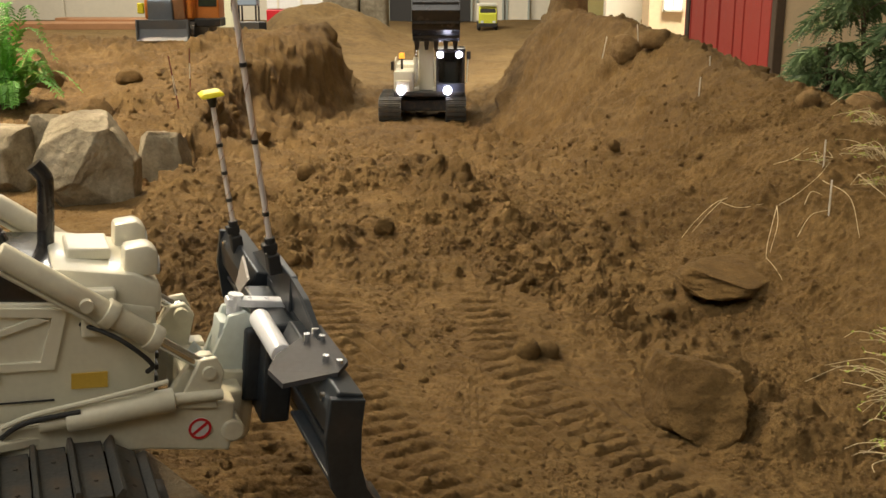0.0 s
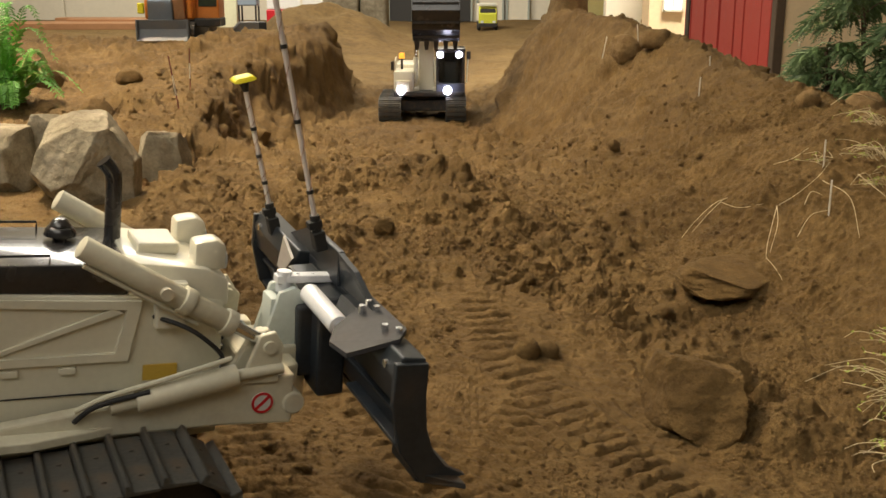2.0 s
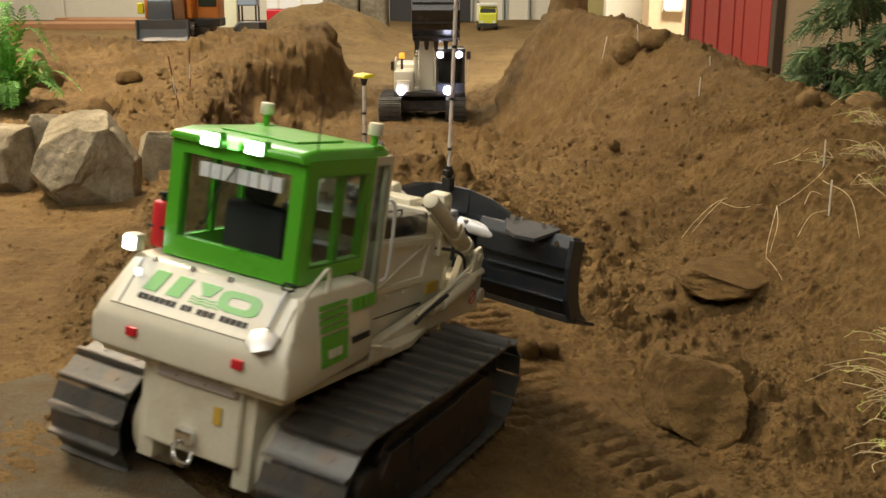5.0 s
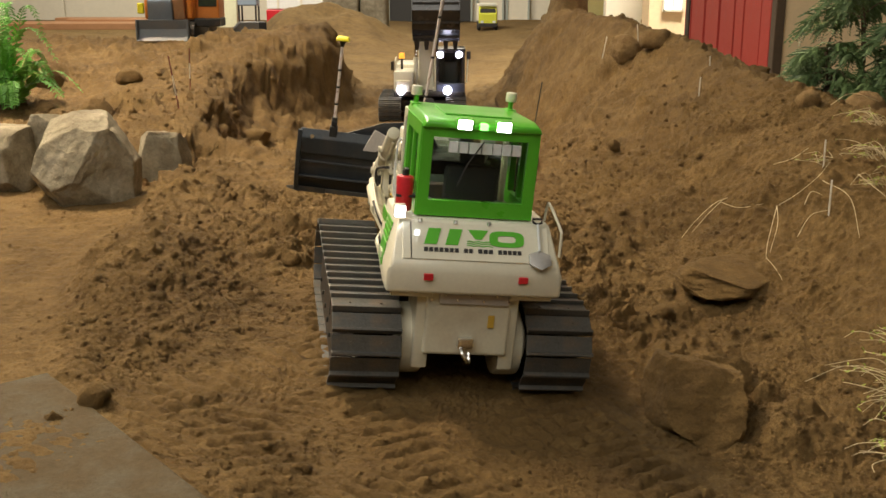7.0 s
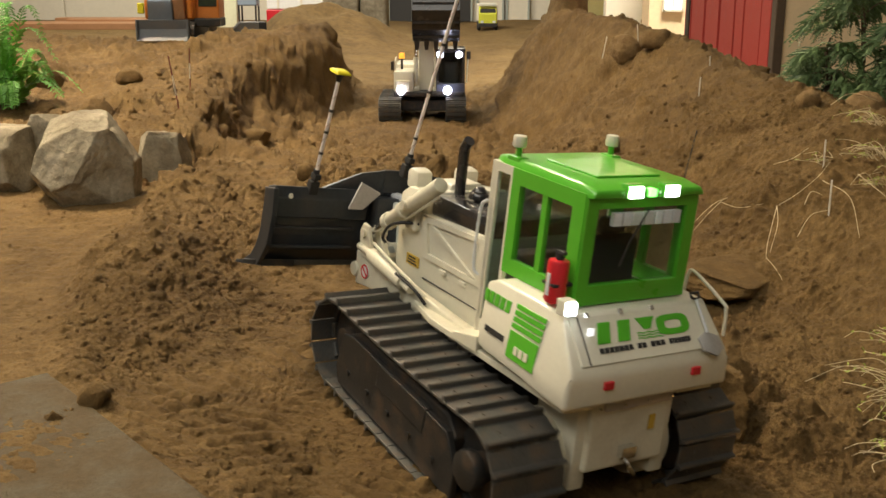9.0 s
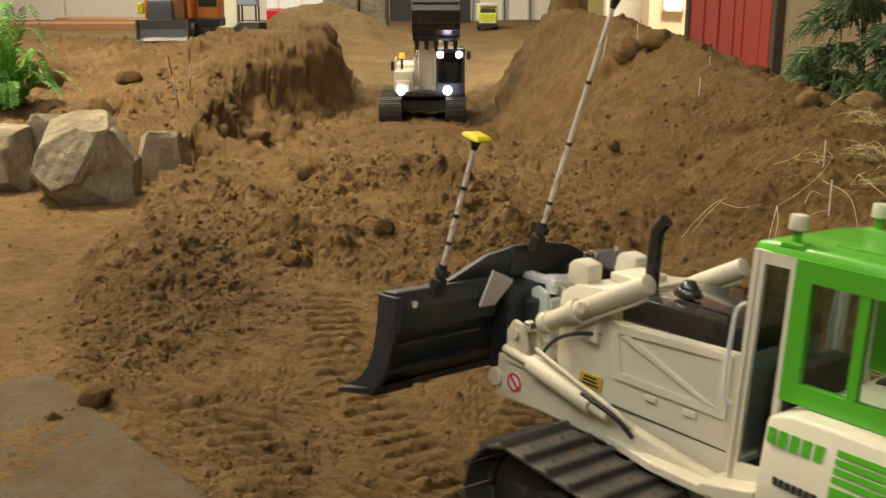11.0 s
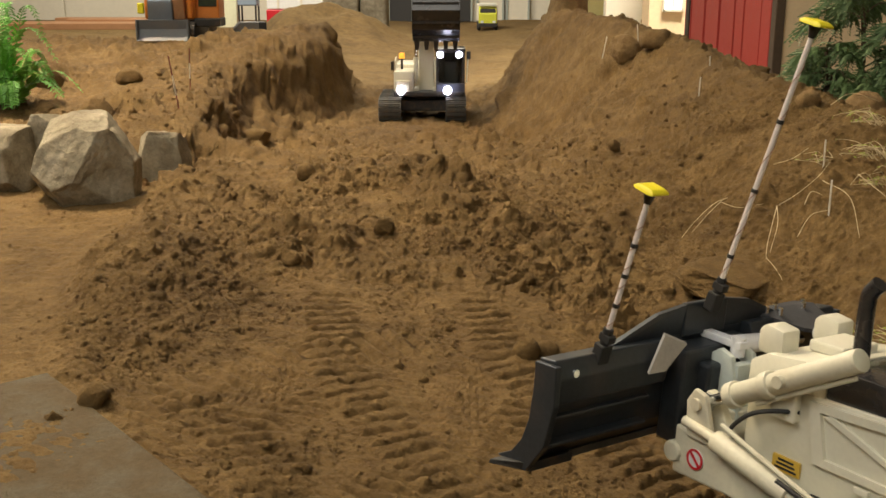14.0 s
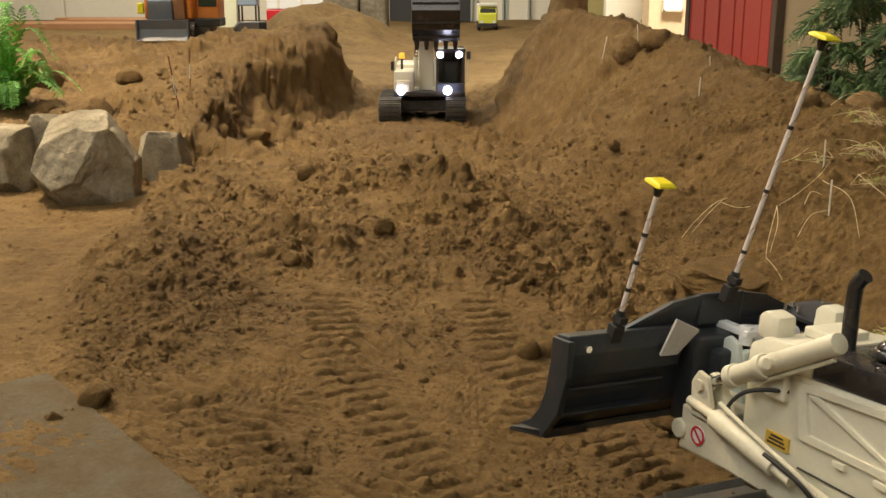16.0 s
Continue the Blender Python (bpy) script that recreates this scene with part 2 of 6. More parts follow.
def shape(x, y):
    """The large forms: a rutted floor that falls to the right, a bank, a hill with a cut face, spoil."""
    w = fbm(x * 3.1, y * 3.1, 5, 3)
    z = -0.042 * np.tanh(2.9 * x)
    z = z * (1 - sstep(1.2, 2.0, y)) + 0.012 * sstep(1.2, 2.0, y)
    # spoil heap in front of the pit, with a ridge that ends at the last push
    z = z + 0.034 * np.exp(-(((x - 0.02) / 0.34) ** 2 + ((y - 1.42) / 0.26) ** 2)) * (1 + 0.5 * w)
    z = z - 0.03 * sstep(1.55, 2.3, y) * np.exp(-((x + 0.02) / 0.4) ** 2)
    c = np.interp(y, [0.85, 1.0, 1.2, 1.5], [0.055, 0.035, 0.018, 0.0])
    z = z + 0.016 * np.exp(-(((x - c) / 0.055) ** 2)) * sstep(0.88, 1.02, y) * (1 - sstep(1.35, 1.6, y)) * (1 + 0.7 * w)
    # windrow that runs from the slab up to the hill
    c = heap_edge(y) + 0.062
    z = z + 0.024 * np.exp(-(((x - c) / 0.055) ** 2)) * sstep(0.72, 1.0, y) * (1 - sstep(1.75, 2.05, y)) * (1 + 0.7 * w)
    z = z + 0.006 * sstep(-0.01, 0.03, x - heap_edge(y) + 0.02 * fbm(x * 14, y * 14, 27, 3)) * sstep(0.6, 0.75, y) * (1 - sstep(1.5, 1.8, y))
    # the left hill with its cut face
    front = np.interp(x, [-2.5, -0.9, -0.6, -0.42, -0.25], [1.42, 1.40, 1.44, 1.55, 2.0]) + 0.05 * w
    side = np.interp(y, [1.4, 1.8, 2.2, 2.7, 3.2], [-0.345, -0.385, -0.345, -0.245, -0.30]) + 0.026 * fbm(x * 4, y * 9, 11, 3)
    wide = np.interp(y, [1.4, 1.7, 2.0, 2.3, 2.55, 2.75], [0.03, 0.035, 0.10, 0.18, 0.11, 0.06])
    rise = np.clip((y - front) / 1.15, 0, 1) ** 0.75 * 0.122 + 0.022 * sstep(0, 0.08, y - front)
    cut = np.clip((x - side + wide) / (wide + 0.02), 0, 1)
    step = cut + 0.05 * np.sin(cut * 13 + 5 * w) * cut * (1 - cut) * 4
    hill = rise * (1 - sstep(0, 1, np.clip(step, 0, 1) ** 1.15)) * (1 - sstep(2.9, 4.0, y))
    hill = hill * np.interp(x, [-2.5, -1.0, -0.7, -0.45, -0.3], [0.9, 0.98, 1.0, 1.28, 1.5])
    z = z + hill
    # the right bank
    f = bank_foot(y) + 0.03 * w
    c = np.interp(y, [0.3, 0.8, 1.1, 1.6, 2.0, 2.5, 3.2], [0.66, 0.62, 0.58, 0.46, 0.39, 0.29, 0.3])
    zc = np.interp(y, [0.3, 0.8, 1.1, 1.6, 2.0, 2.5, 3.0], [0.10, 0.13, 0.160, 0.172, 0.182, 0.225, 0.215])
    t = np.clip((x - f) / (c - f), 0, 1)
    bank = (zc + 0.03) * (0.55 * t + 0.45 * t * t * (3 - 2 * t))
    bank = np.maximum(bank - 0.40 * np.maximum(x - c, 0), 0.03 * (x > c)) * (1 - sstep(2.8, 3.5, y))
    z = z + bank + 0.016 * w * sstep(0.2, 0.8, t) + 0.011 * fbm(x * 11, y * 8, 57, 3) * sstep(0.05, 0.4, t) * (y < 3.2)
    # a hollow below the crust on the bank
    z = z - 0.026 * np.exp(-((x - 0.375) / 0.065) ** 2 - ((y - 0.985) / 0.085) ** 2)
    z = z + 0.13 * np.exp(-(((x - 0.352) / 0.05) ** 2 + ((y - 2.95) / 0.09) ** 2) ** 2)
    # the far yard
    z = z - 0.065 * sstep(3.0, 4.4, y)
    z = z + 0.20 * np.exp(-(((x + 0.62) / 0.48) ** 2 + ((y - 6.3) / 0.6) ** 2)) * (1 + 0.35 * fbm(x * 4, y * 4, 23, 3))
    z = z + 0.10 * np.exp(-(((x + 0.88) / 0.16) ** 2 + ((y - 6.0) / 0.3) ** 2))
    return z


GRID = {}
ROWS_Y = np.concatenate([np.geomspace(0.46, 1.5, 640), np.geomspace(1.5, 11.5, 330)[1:]])


def grid_half(y):
    return y * 0.50 + 0.08


def grid_at(key, x, y):
    g = GRID[key]
    rows, cols = g.shape
    x, y = np.asarray(x, float), np.asarray(y, float)
    r = np.clip(np.interp(y, ROWS_Y, np.arange(rows)), 0, rows - 1.001)
    c = np.clip((x / grid_half(y) + 1) / 2 * (cols - 1), 0, cols - 1.001)
    i, j = np.floor(r).astype(int), np.floor(c).astype(int)
    u, v = r - i, c - j
    return (g[i, j] * (1 - v) + g[i, j + 1] * v) * (1 - u) + (g[i + 1, j] * (1 - v) + g[i + 1, j + 1] * v) * u


def on_ground(x, y):
    """The height of the finished ground, between the points of its net."""
    return grid_at("z", x, y)


# old track lanes: centre, radius, first and last angle
MARKS = ((-0.46, 0.40, 0.40, -0.1, 0.80), (0.35, 0.36, 0.44, 1.9, 2.9), (0.22, 0.42, 0.50, 2.12, 2.62))


def lane(x, y, cx, cy, r, a0, a1):
    rr, th = np.hypot(x - cx, y - cy), np.arctan2(y - cy, x - cx)
    return (1 - sstep(0.022, 0.03, np.abs(rr - r))) * sstep(a0 - 0.1, a0, th) * (1 - sstep(a1, a1 + 0.1, th)), th, r


def looseness(x, y):
    """0 on trodden sand, 1 on fresh spoil."""
    l = np.clip(0.14 + sstep(-0.02, 0.03, x - heap_edge(y) + 0.04 * fbm(x * 8, y * 8, 31, 3)) + sstep(1.38, 1.5, y), 0, 1)
    pit = np.exp(-(((x + 0.03) / 0.28) ** 2 + ((y - 0.68) / 0.20) ** 2))
    for mark in MARKS[2:]:
        l = l * (1 - 0.75 * lane(x, y, *mark)[0])
    return l * (1 - 0.58 * np.clip(pit * 1.2, 0, 1)) * (1 - 0.6 * sstep(3.2, 4.0, y))


def clods(x, y, z):
    """How far clods and crumbs stand out of the large forms, along their normal."""
    loose = looseness(x, y)
    onbank = sstep(-0.02, 0.10, x - bank_foot(y)) * (y < 3)
    hilly = sstep(1.40, 1.6, y) * (x < heap_edge(y) + 0.12) * (y < 3.2)
    patch = np.clip(0.70 + 1.1 * fbm(x * 7, y * 7, 41, 3), 0.12, 1.25)
    coarse = loose * np.maximum(patch, 0.35 * hilly) * (1 - 0.35 * onbank)
    fine = np.clip(loose * (0.55 + 0.55 * patch), 0.20 + 0.25 * sstep(-0.02, 0.04, x - heap_edge(y)), 1)
    wx = x + 0.008 * fbm3(x * 40, y * 40, z * 40, 3, 2)
    wy = y + 0.008 * fbm3(x * 40, y * 40, z * 40, 4, 2)
    wz = z + 0.008 * fbm3(x * 40, y * 40, z * 40, 6, 2)
    d = coarse * 0.36 / 14 * lumps3(wx * 14, wy * 14, wz * 14, 49, 0.6)
    d = d + np.maximum(coarse, 0.45 * fine) * 0.64 / 29 * lumps3(wx * 29, wy * 29, wz * 29, 51, 0.9)
    d = d + np.maximum(coarse, 0.7 * fine) * 0.80 / 68 * lumps3(wx * 68, wy * 68, wz * 68, 61, 0.93)
    d = d + fine * 0.75 / 150 * lumps3(wx * 150, wy * 150, wz * 150, 65, 0.93)
    d = d + fine * 0.0030 * fbm3(x * 300, y * 300, z * 300, 71, 2)
    d = d + loose * (0.010 + 0.005 * hilly) * fbm3(x * 24, y * 24, z * 24, 81, 3) + 0.0022 * fbm3(x * 110, y * 110, z * 110, 85, 2)
    return d


def wide_ground():
    # close rows and columns before the camera's stand, wide ones out to the walls
    inner, side, lead = 900, 30, 50
    cols = inner + 2 * side
    yy = np.concatenate([np.linspace(-3.98, 0.45, lead), ROWS_Y])
    rows = len(yy)
    ss = np.linspace(-1, 1, inner)
    half = grid_half(np.maximum(yy, 0.46))[:, None]
    out = (np.arange(1, side + 1) / side)[None, :] ** 1.8
    right = half + (np.maximum(7.98, half + 0.1) - half) * out
    X = np.concatenate([-right[:, ::-1], ss[None, :] * half, right], 1).ravel()
    Y = np.repeat(yy, cols)
    Z = shape(X, Y)
    e = 0.006
    gx, gy = (shape(X + e, Y) - shape(X - e, Y)) / (2 * e), (shape(X, Y + e) - shape(X, Y - e)) / (2 * e)
    steep = np.maximum(1, np.hypot(gx, gy) / 1.4)
    gx, gy = gx / steep, gy / steep
    nz = 1 / np.sqrt(1 + gx * gx + gy * gy)
    sel = np.where((Y > 0.4) & (Y < 5.5) & (np.abs(X) < grid_half(np.maximum(Y, 0.46)) * 1.15))[0]
    d = np.zeros_like(X)
    d[sel] = clods(X[sel], Y[sel], Z[sel])
    d = np.where((Y <= 0.4) | (Y >= 5.5), 0.003 * fbm(X * 60, Y * 60, 85, 3), d)
    X, Y, Z = X - gx * nz * d, Y - gy * nz * d, Z + nz * d
    Z = imprint(X, Y, Z)
    faces = (np.arange((rows - 1) * cols).reshape(rows - 1, cols)[:, :-1]).ravel()
    quads = np.stack([faces, faces + 1, faces + cols + 1, faces + cols], 1)
    for key, A in (("x", X), ("y", Y), ("z", Z)):
        GRID[key] = A.reshape(rows, cols)[lead:, side:side + inner]
    me = bpy.data.meshes.new("ground")
    me.vertices.add(len(X))
    me.vertices.foreach_set("co", np.stack([X, Y, Z], 1).ravel())
    me.loops.add(quads.size)
    me.loops.foreach_set("vertex_index", quads.ravel())
    me.polygons.add(len(quads))
    me.polygons.foreach_set("loop_start", np.arange(len(quads)) * 4)
    me.polygons.foreach_set("use_smooth", np.ones(len(quads), bool))
    me.update()
    me.materials.append(SAND)
    return tagged(new("ground", me), "brown damp sandy earth with clods and track marks", "ground", kind="structure")

# seconds, place and turn of the bulldozer on the ground
DRIVE = [
    (0, -0.2733, 0.4752, 0.0317, 3.91, 4.67, 23.60),
    (0.5, -0.2737, 0.4742, 0.0331, 4.16, 5.00, 23.25),
    (1, -0.2733, 0.4736, 0.0331, 4.15, 5.06, 23.64),
    (1.5, -0.2610, 0.4811, 0.0307, 3.84, 4.97, 24.01),
    (2, -0.2439, 0.4822, 0.0327, 3.91, 5.65, 26.73),
    (2.5, -0.2329, 0.4844, 0.0328, 3.73, 5.73, 33.18),
    (3, -0.2171, 0.4943, 0.0307, 3.45, 4.86, 38.39),
    (3.5, -0.1924, 0.5192, 0.0283, 3.45, 5.66, 43.26),
    (4.1, -0.1555, 0.5704, 0.0220, 3.32, 8.58, 49.77),
    (6.4, -0.0160, 0.8116, 0.0050, 7.78, -0.09, 90.63),
    (7, -0.0097, 0.8786, 0.0086, 5.36, -1.00, 99.88),
    (7.5, -0.0085, 0.8519, 0.0106, 6.06, -2.44, 105.45),
    (8, 0.0061, 0.8060, 0.0046, 5.18, -4.92, 109.60),
    (8.5, 0.0175, 0.7489, 0.0014, 4.96, -4.62, 114.57),
    (9.1, 0.0457, 0.7052, -0.0039, 4.23, -4.03, 123.25),
    (11.3, 0.1772, 0.4838, -0.0181, 4.06, -0.31, 130.06),
    (11.5, 0.1881, 0.4656, -0.0194, 3.62, -0.43, 129.79),
    (12, 0.2111, 0.4542, -0.0255, 2.75, -0.18, 125.34),
    (12.5, 0.2180, 0.4569, -0.0277, 3.08, -0.42, 124.02),
    (13, 0.2223, 0.4582, -0.0264, 3.16, -0.16, 121.44),
    (13.5, 0.2256, 0.4601, -0.0271, 2.94, 0.60, 119.66),
    (14, 0.2434, 0.4193, -0.0256, 3.33, 1.25, 121.64),
    (14.5, 0.2466, 0.4134, -0.0265, 4.06, 2.16, 121.68),
    (15, 0.2431, 0.4246, -0.0262, 4.11, 2.05, 117.25),
    (15.5, 0.2441, 0.4372, -0.0279, 3.98, 1.76, 116.94),
    (16, 0.2472, 0.4572, -0.0332, 3.67, 1.28, 116.01),
]
# the blade in the bulldozer's space
BLADE = [
    (0, 0.1892, 0.0015, 0.0588, 1.78, 0.20, -0.07),
    (0.5, 0.1877, 0.0014, 0.0663, 1.60, -1.35, 0.12),
    (1, 0.1886, 0.0013, 0.0697, 1.67, -2.45, -0.67),
    (1.5, 0.1885, 0.0016, 0.0699, 1.71, -2.80, -0.01),
    (2, 0.1896, 0.0012, 0.0705, 1.46, -3.72, -1.05),
    (2.5, 0.1897, 0.0007, 0.0711, 1.62, -3.64, -1.98),
    (3, 0.1876, 0.0014, 0.0709, 1.58, -3.23, -2.63),
    (3.5, 0.1864, 0.0013, 0.0703, 1.44, -2.18, -3.35),
    (4.1, 0.1820, 0.0022, 0.0706, 0.41, -0.25, -5.73),
    (6.4, 0.1810, -0.0010, 0.0835, -1.60, 1.49, -19.0),
    (7, 0.1800, -0.0002, 0.0730, 1.90, 1.78, -6.80),
    (7.5, 0.1770, -0.0039, 0.0615, 3.99, 3.01, -5.01),
    (8, 0.1774, -0.0023, 0.0629, 2.61, 4.04, -1.65),
    (8.5, 0.1767, -0.0023, 0.0609, 4.32, 3.93, 2.62),
    (9.1, 0.1800, -0.0007, 0.0600, 5.17, 3.83, 3.10),
    (11.3, 0.1831, -0.0011, 0.0739, 0.42, -2.26, 3.56),
    (11.5, 0.1839, -0.0001, 0.0721, 0.50, -2.51, 3.20),
    (12, 0.1841, 0.0010, 0.0725, 0.45, -2.03, 3.51),
    (12.5, 0.1843, 0.0014, 0.0716, 0.85, -1.95, 3.62),
    (13, 0.1834, 0.0009, 0.0724, 0.57, -2.37, 3.89),
    (13.5, 0.1844, 0.0019, 0.0739, 0.37, -2.78, 4.27),
    (14, 0.1852, 0.0020, 0.0739, 0.00, -2.98, 3.92),
    (14.5, 0.1867, 0.0022, 0.0739, -0.20, -3.27, 4.10),
    (15, 0.1852, 0.0007, 0.0726, -0.24, -2.89, 4.88),
    (15.5, 0.1831, 0.0007, 0.0723, 0.51, -2.49, 4.13),
    (16, 0.1831, 0.0027, 0.0725, 0.97, -2.54, 3.43),
]


def drive_at(t):
    ts = [r[0] for r in DRIVE]
    return [float(np.interp(t, ts, [r[k] for r in DRIVE])) for k in range(1, 7)]


TRACK_PITCH = 5.3     # the tracks stand nose-up under the body, in degrees
SHOE_PITCH = 0.0166


def imprint(X, Y, Z):
    """Press the tracks into the ground where the bulldozer goes, with the ridges of its grousers."""
    near = np.where((Y < 1.25) & (np.abs(X) < 0.62))[0]
    x, y, z = X[near], Y[near], Z[near]
    sw, sz, phase, top = np.zeros_like(x), np.zeros_like(x), np.zeros_like(x), np.zeros_like(x)
    core = np.zeros_like(x)
    run, last, crisp, was = [0.0, 0.0], [None, None], [0.0, 0.0], DRIVE[0][6]
    for t in np.arange(0, 16.01, 0.08):
        px, py, pz, rx, ry, rz = drive_at(t)
        h = radians(rz)
        for i, sd in ((0, 1), (1, -1)):
            c = (px - 0.076 * sd * math.sin(h), py + 0.076 * sd * math.cos(h))
            if last[i] is not None:
                run[i] += (c[0] - last[i][0]) * math.cos(h) + (c[1] - last[i][1]) * math.sin(h)
            spin = abs(rz - was) * 0.0018
            gone = 0.0 if last[i] is None else math.dist(c, last[i])
            crisp[i] = (gone / (gone + spin + 1e-6)) ** 1.5
            last[i] = c
        was = rz
        u = (x - px) * math.cos(h) + (y - py) * math.sin(h)
        v = -(x - px) * math.sin(h) + (y - py) * math.cos(h)
        inside = (np.abs(u) < 0.17) & (np.abs(v) < 0.19)
        a = np.abs(np.abs(v) - 0.076)
        k = np.where(inside, (1 - sstep(0.022, 0.105, a)) * (1 - sstep(0.075, 0.16, np.abs(u))), 0)
        plane = pz - u * math.sin(radians(ry - TRACK_PITCH)) + v * math.sin(radians(rx))
        sw += k
        top = np.maximum(top, k)
        sz += k * plane
        m = (k > 0.6) & (a < 0.0275) & (np.abs(u) < 0.1)
        phase[m] = np.where(v[m] > 0, run[0], run[1]) + u[m]
        core[m] = (1 - sstep(0.02, 0.0275, a[m])) * np.where(v[m] > 0, crisp[0], crisp[1])
    k = np.clip(top * 1.08, 0, 1)
    target = sz / np.maximum(sw, 1e-6) - 0.003
    soft = 0.0022 * fbm(x * 60, y * 60, 91, 3) + 0.0022 * lumps(x * 150, y * 150, 93, 0.7)
    z = z * (1 - k) + (target + 0.16 * (z - target) + soft) * k
    saw = (phase / SHOE_PITCH) % 1.0
    fade = np.clip(0.9 + 0.9 * fbm(x * 9, y * 9, 95, 3), 0.2, 1)
    z += core * fade * (0.0064 * (np.clip(1.25 * np.sin(math.pi * saw) ** 0.8, 0, 1) - 0.55))
    # older marks that curve through the pit
    for mark in MARKS:
        k2, th, r = lane(x, y, *mark)
        k2 = k2 * (1 - 0.7 * core)
        s2 = (th * r / SHOE_PITCH) % 1.0
        z += k2 * np.maximum(fade, 0.5) * (0.0070 * (np.sin(math.pi * s2) - 0.6))
    Z = Z.copy()
    Z[near] = z
    return Z


GROUND = wide_ground()


# ---- the bulldozer: x forward, y to its left, origin on the ground between the tracks ----
IDLER, SPROCKET = (0.084, 0.0375, 0.031), (-0.097, 0.0385, 0.033)   # x, z, radius
PITCH_N = 34
PLATE = surface("worn_grey_plate", (0.038, 0.039, 0.044), 0.7, 0.0, 0.2, 40, 0.00005, 0.08)
POLE = surface("pinkish_white_pole", (0.74, 0.67, 0.64), 0.45, 0, 0.08, 60)
FIN = surface("bare_grey_metal", (0.42, 0.40, 0.38), 0.5, 0.2, 0.12, 50)
TAN = surface("tan_cable", (0.30, 0.16, 0.10), 0.6)


def loop_point(s):
    """A place along the chain (fraction s of the loop) and the turn of a shoe there, in degrees about y."""
    x1, z1, r1 = IDLER
    x2, z2, r2 = SPROCKET
    top, a1, a2 = x1 - x2, math.pi * r1, math.pi * r2
    total = 2 * top + a1 + a2
    d = (s % 1.0) * total
    if d < top:                       # top run, forward
        q = d / top
        sag = -0.0022 * math.sin(math.pi * q)
        return x2 + d, (z2 + r2) * (1 - q) + (z1 + r1) * q + sag, 0.0
    d -= top
    if d < a1:
        a = d / r1
        return x1 + r1 * math.sin(a), z1 + r1 * math.cos(a), math.degrees(a)
    d -= a1
    if d < top:
        q = d / top
        return x1 - d, (z1 - r1) * (1 - q) + (z2 - r2) * q, 180.0
    d -= top
    a = math.pi + d / r2
    return x2 + r2 * math.sin(a), z2 + r2 * math.cos(a), math.degrees(a)


LOOP = 2 * (IDLER[0] - SPROCKET[0]) + math.pi * (IDLER[2] + SPROCKET[2])


def shoe_mesh():
    w = 0.0266
    bm = plate([(-0.0080, 0.0), (0.0080, 0.0), (0.0080, 0.0016), (0.0020, 0.0018), (-0.0044, 0.0022), (-0.0054, 0.0056), (-0.0074, 0.0056), (-0.0080, 0.0018)],
               -w, w, "y", 0.0003)
    box(-0.005, 0.006, -0.010, -0.004, -0.0045, 0.0002, 0.0004, bm, 1)
    box(-0.005, 0.006, 0.004, 0.010, -0.0045, 0.0002, 0.0004, bm, 1)
    for yy in (-0.012, 0.012):
        rod((0.002, yy, 0.0014), (0.002, yy, 0.0026), 0.0011, bm, 6)
    me = bpy.data.meshes.new("track_shoe")
    bm.to_mesh(me)
    bm.free()
    me.materials.append(STEEL)
    return me


def track(dozer, side):
    """One crawler: frame, idler, sprocket, rollers and a chain of shoes; side is 1 on the left."""
    y0 = 0.076 * side
    unit = new("crawler_track")
    unit.parent = dozer
    unit.matrix_local = pose(0, y0, 0, 0, -TRACK_PITCH, 0)
    out = 0.019 * side
    bm = plate([(-0.070, 0.020), (0.062, 0.020), (0.078, 0.030), (0.078, 0.046), (0.055, 0.058), (-0.062, 0.058), (-0.074, 0.046)], -0.017, 0.017, "y", 0.002)
    plate([(-0.085, 0.0085), (0.074, 0.0085), (0.080, 0.020), (0.074, 0.049), (0.060, 0.053), (-0.070, 0.050), (-0.085, 0.030)], out - 0.0025, out + 0.0025, "y", 0.0008, bm)
    box(-0.045, 0.02, out - 0.004, out + 0.003, 0.034, 0.052, 0.001, bm)
    for bx in (-0.06, -0.03, 0.0, 0.03, 0.06):
        rod((bx, out, 0.024), (bx, out + 0.004 * side, 0.024), 0.0022, bm, 8)
    part("track_frame", bm, DARKSTEEL, unit, "black steel track frame caked with dust")
    for k in range(7):
        x = -0.066 + k * 0.0215
        bm = rod((x, -0.016, 0.0155), (x, 0.016, 0.0155), 0.0085, None, 16, None, 0.0015)
        rod((x, -0.019, 0.0155), (x, 0.019, 0.0155), 0.004, bm, 10)
        part("roller", bm, DARKSTEEL, unit)
    wheels = []
    for nm, (x, z, r) in (("idler", IDLER), ("sprocket", SPROCKET)):
        bm = rod((0, -0.009, 0), (0, 0.009, 0), r - 0.0055, None, 32, None, 0.002)
        rod((0, -0.016, 0), (0, 0.016, 0), 0.010, bm, 20, None, 0.001)
        if nm == "sprocket":
            for k in range(21):
                a = k * math.tau / 21
                box(-0.0022, 0.0022, -0.004, 0.004, r - 0.0075, r - 0.001, 0.0005, bm, 1, Matrix.Rotation(a, 4, "Y"))
        w = part(nm, bm, DARKSTEEL, unit, smooth=True)
        w.location = (x, 0, z)
        wheels.append((w, x, z, r))
    rod_bm = rod((SPROCKET[0], out - 0.004 * side, SPROCKET[1]), (SPROCKET[0], out + 0.005 * side, SPROCKET[1]), 0.013, None, 24, None, 0.002)
    part("final_drive_cover", rod_bm, DARKSTEEL, unit, smooth=True)
    me = shoe_mesh()
    shoes = []
    for k in range(PITCH_N):
        s = new("track_shoe", me)
        s.parent = unit
        shoes.append((s, k / PITCH_N))
    return shoes, wheels, side


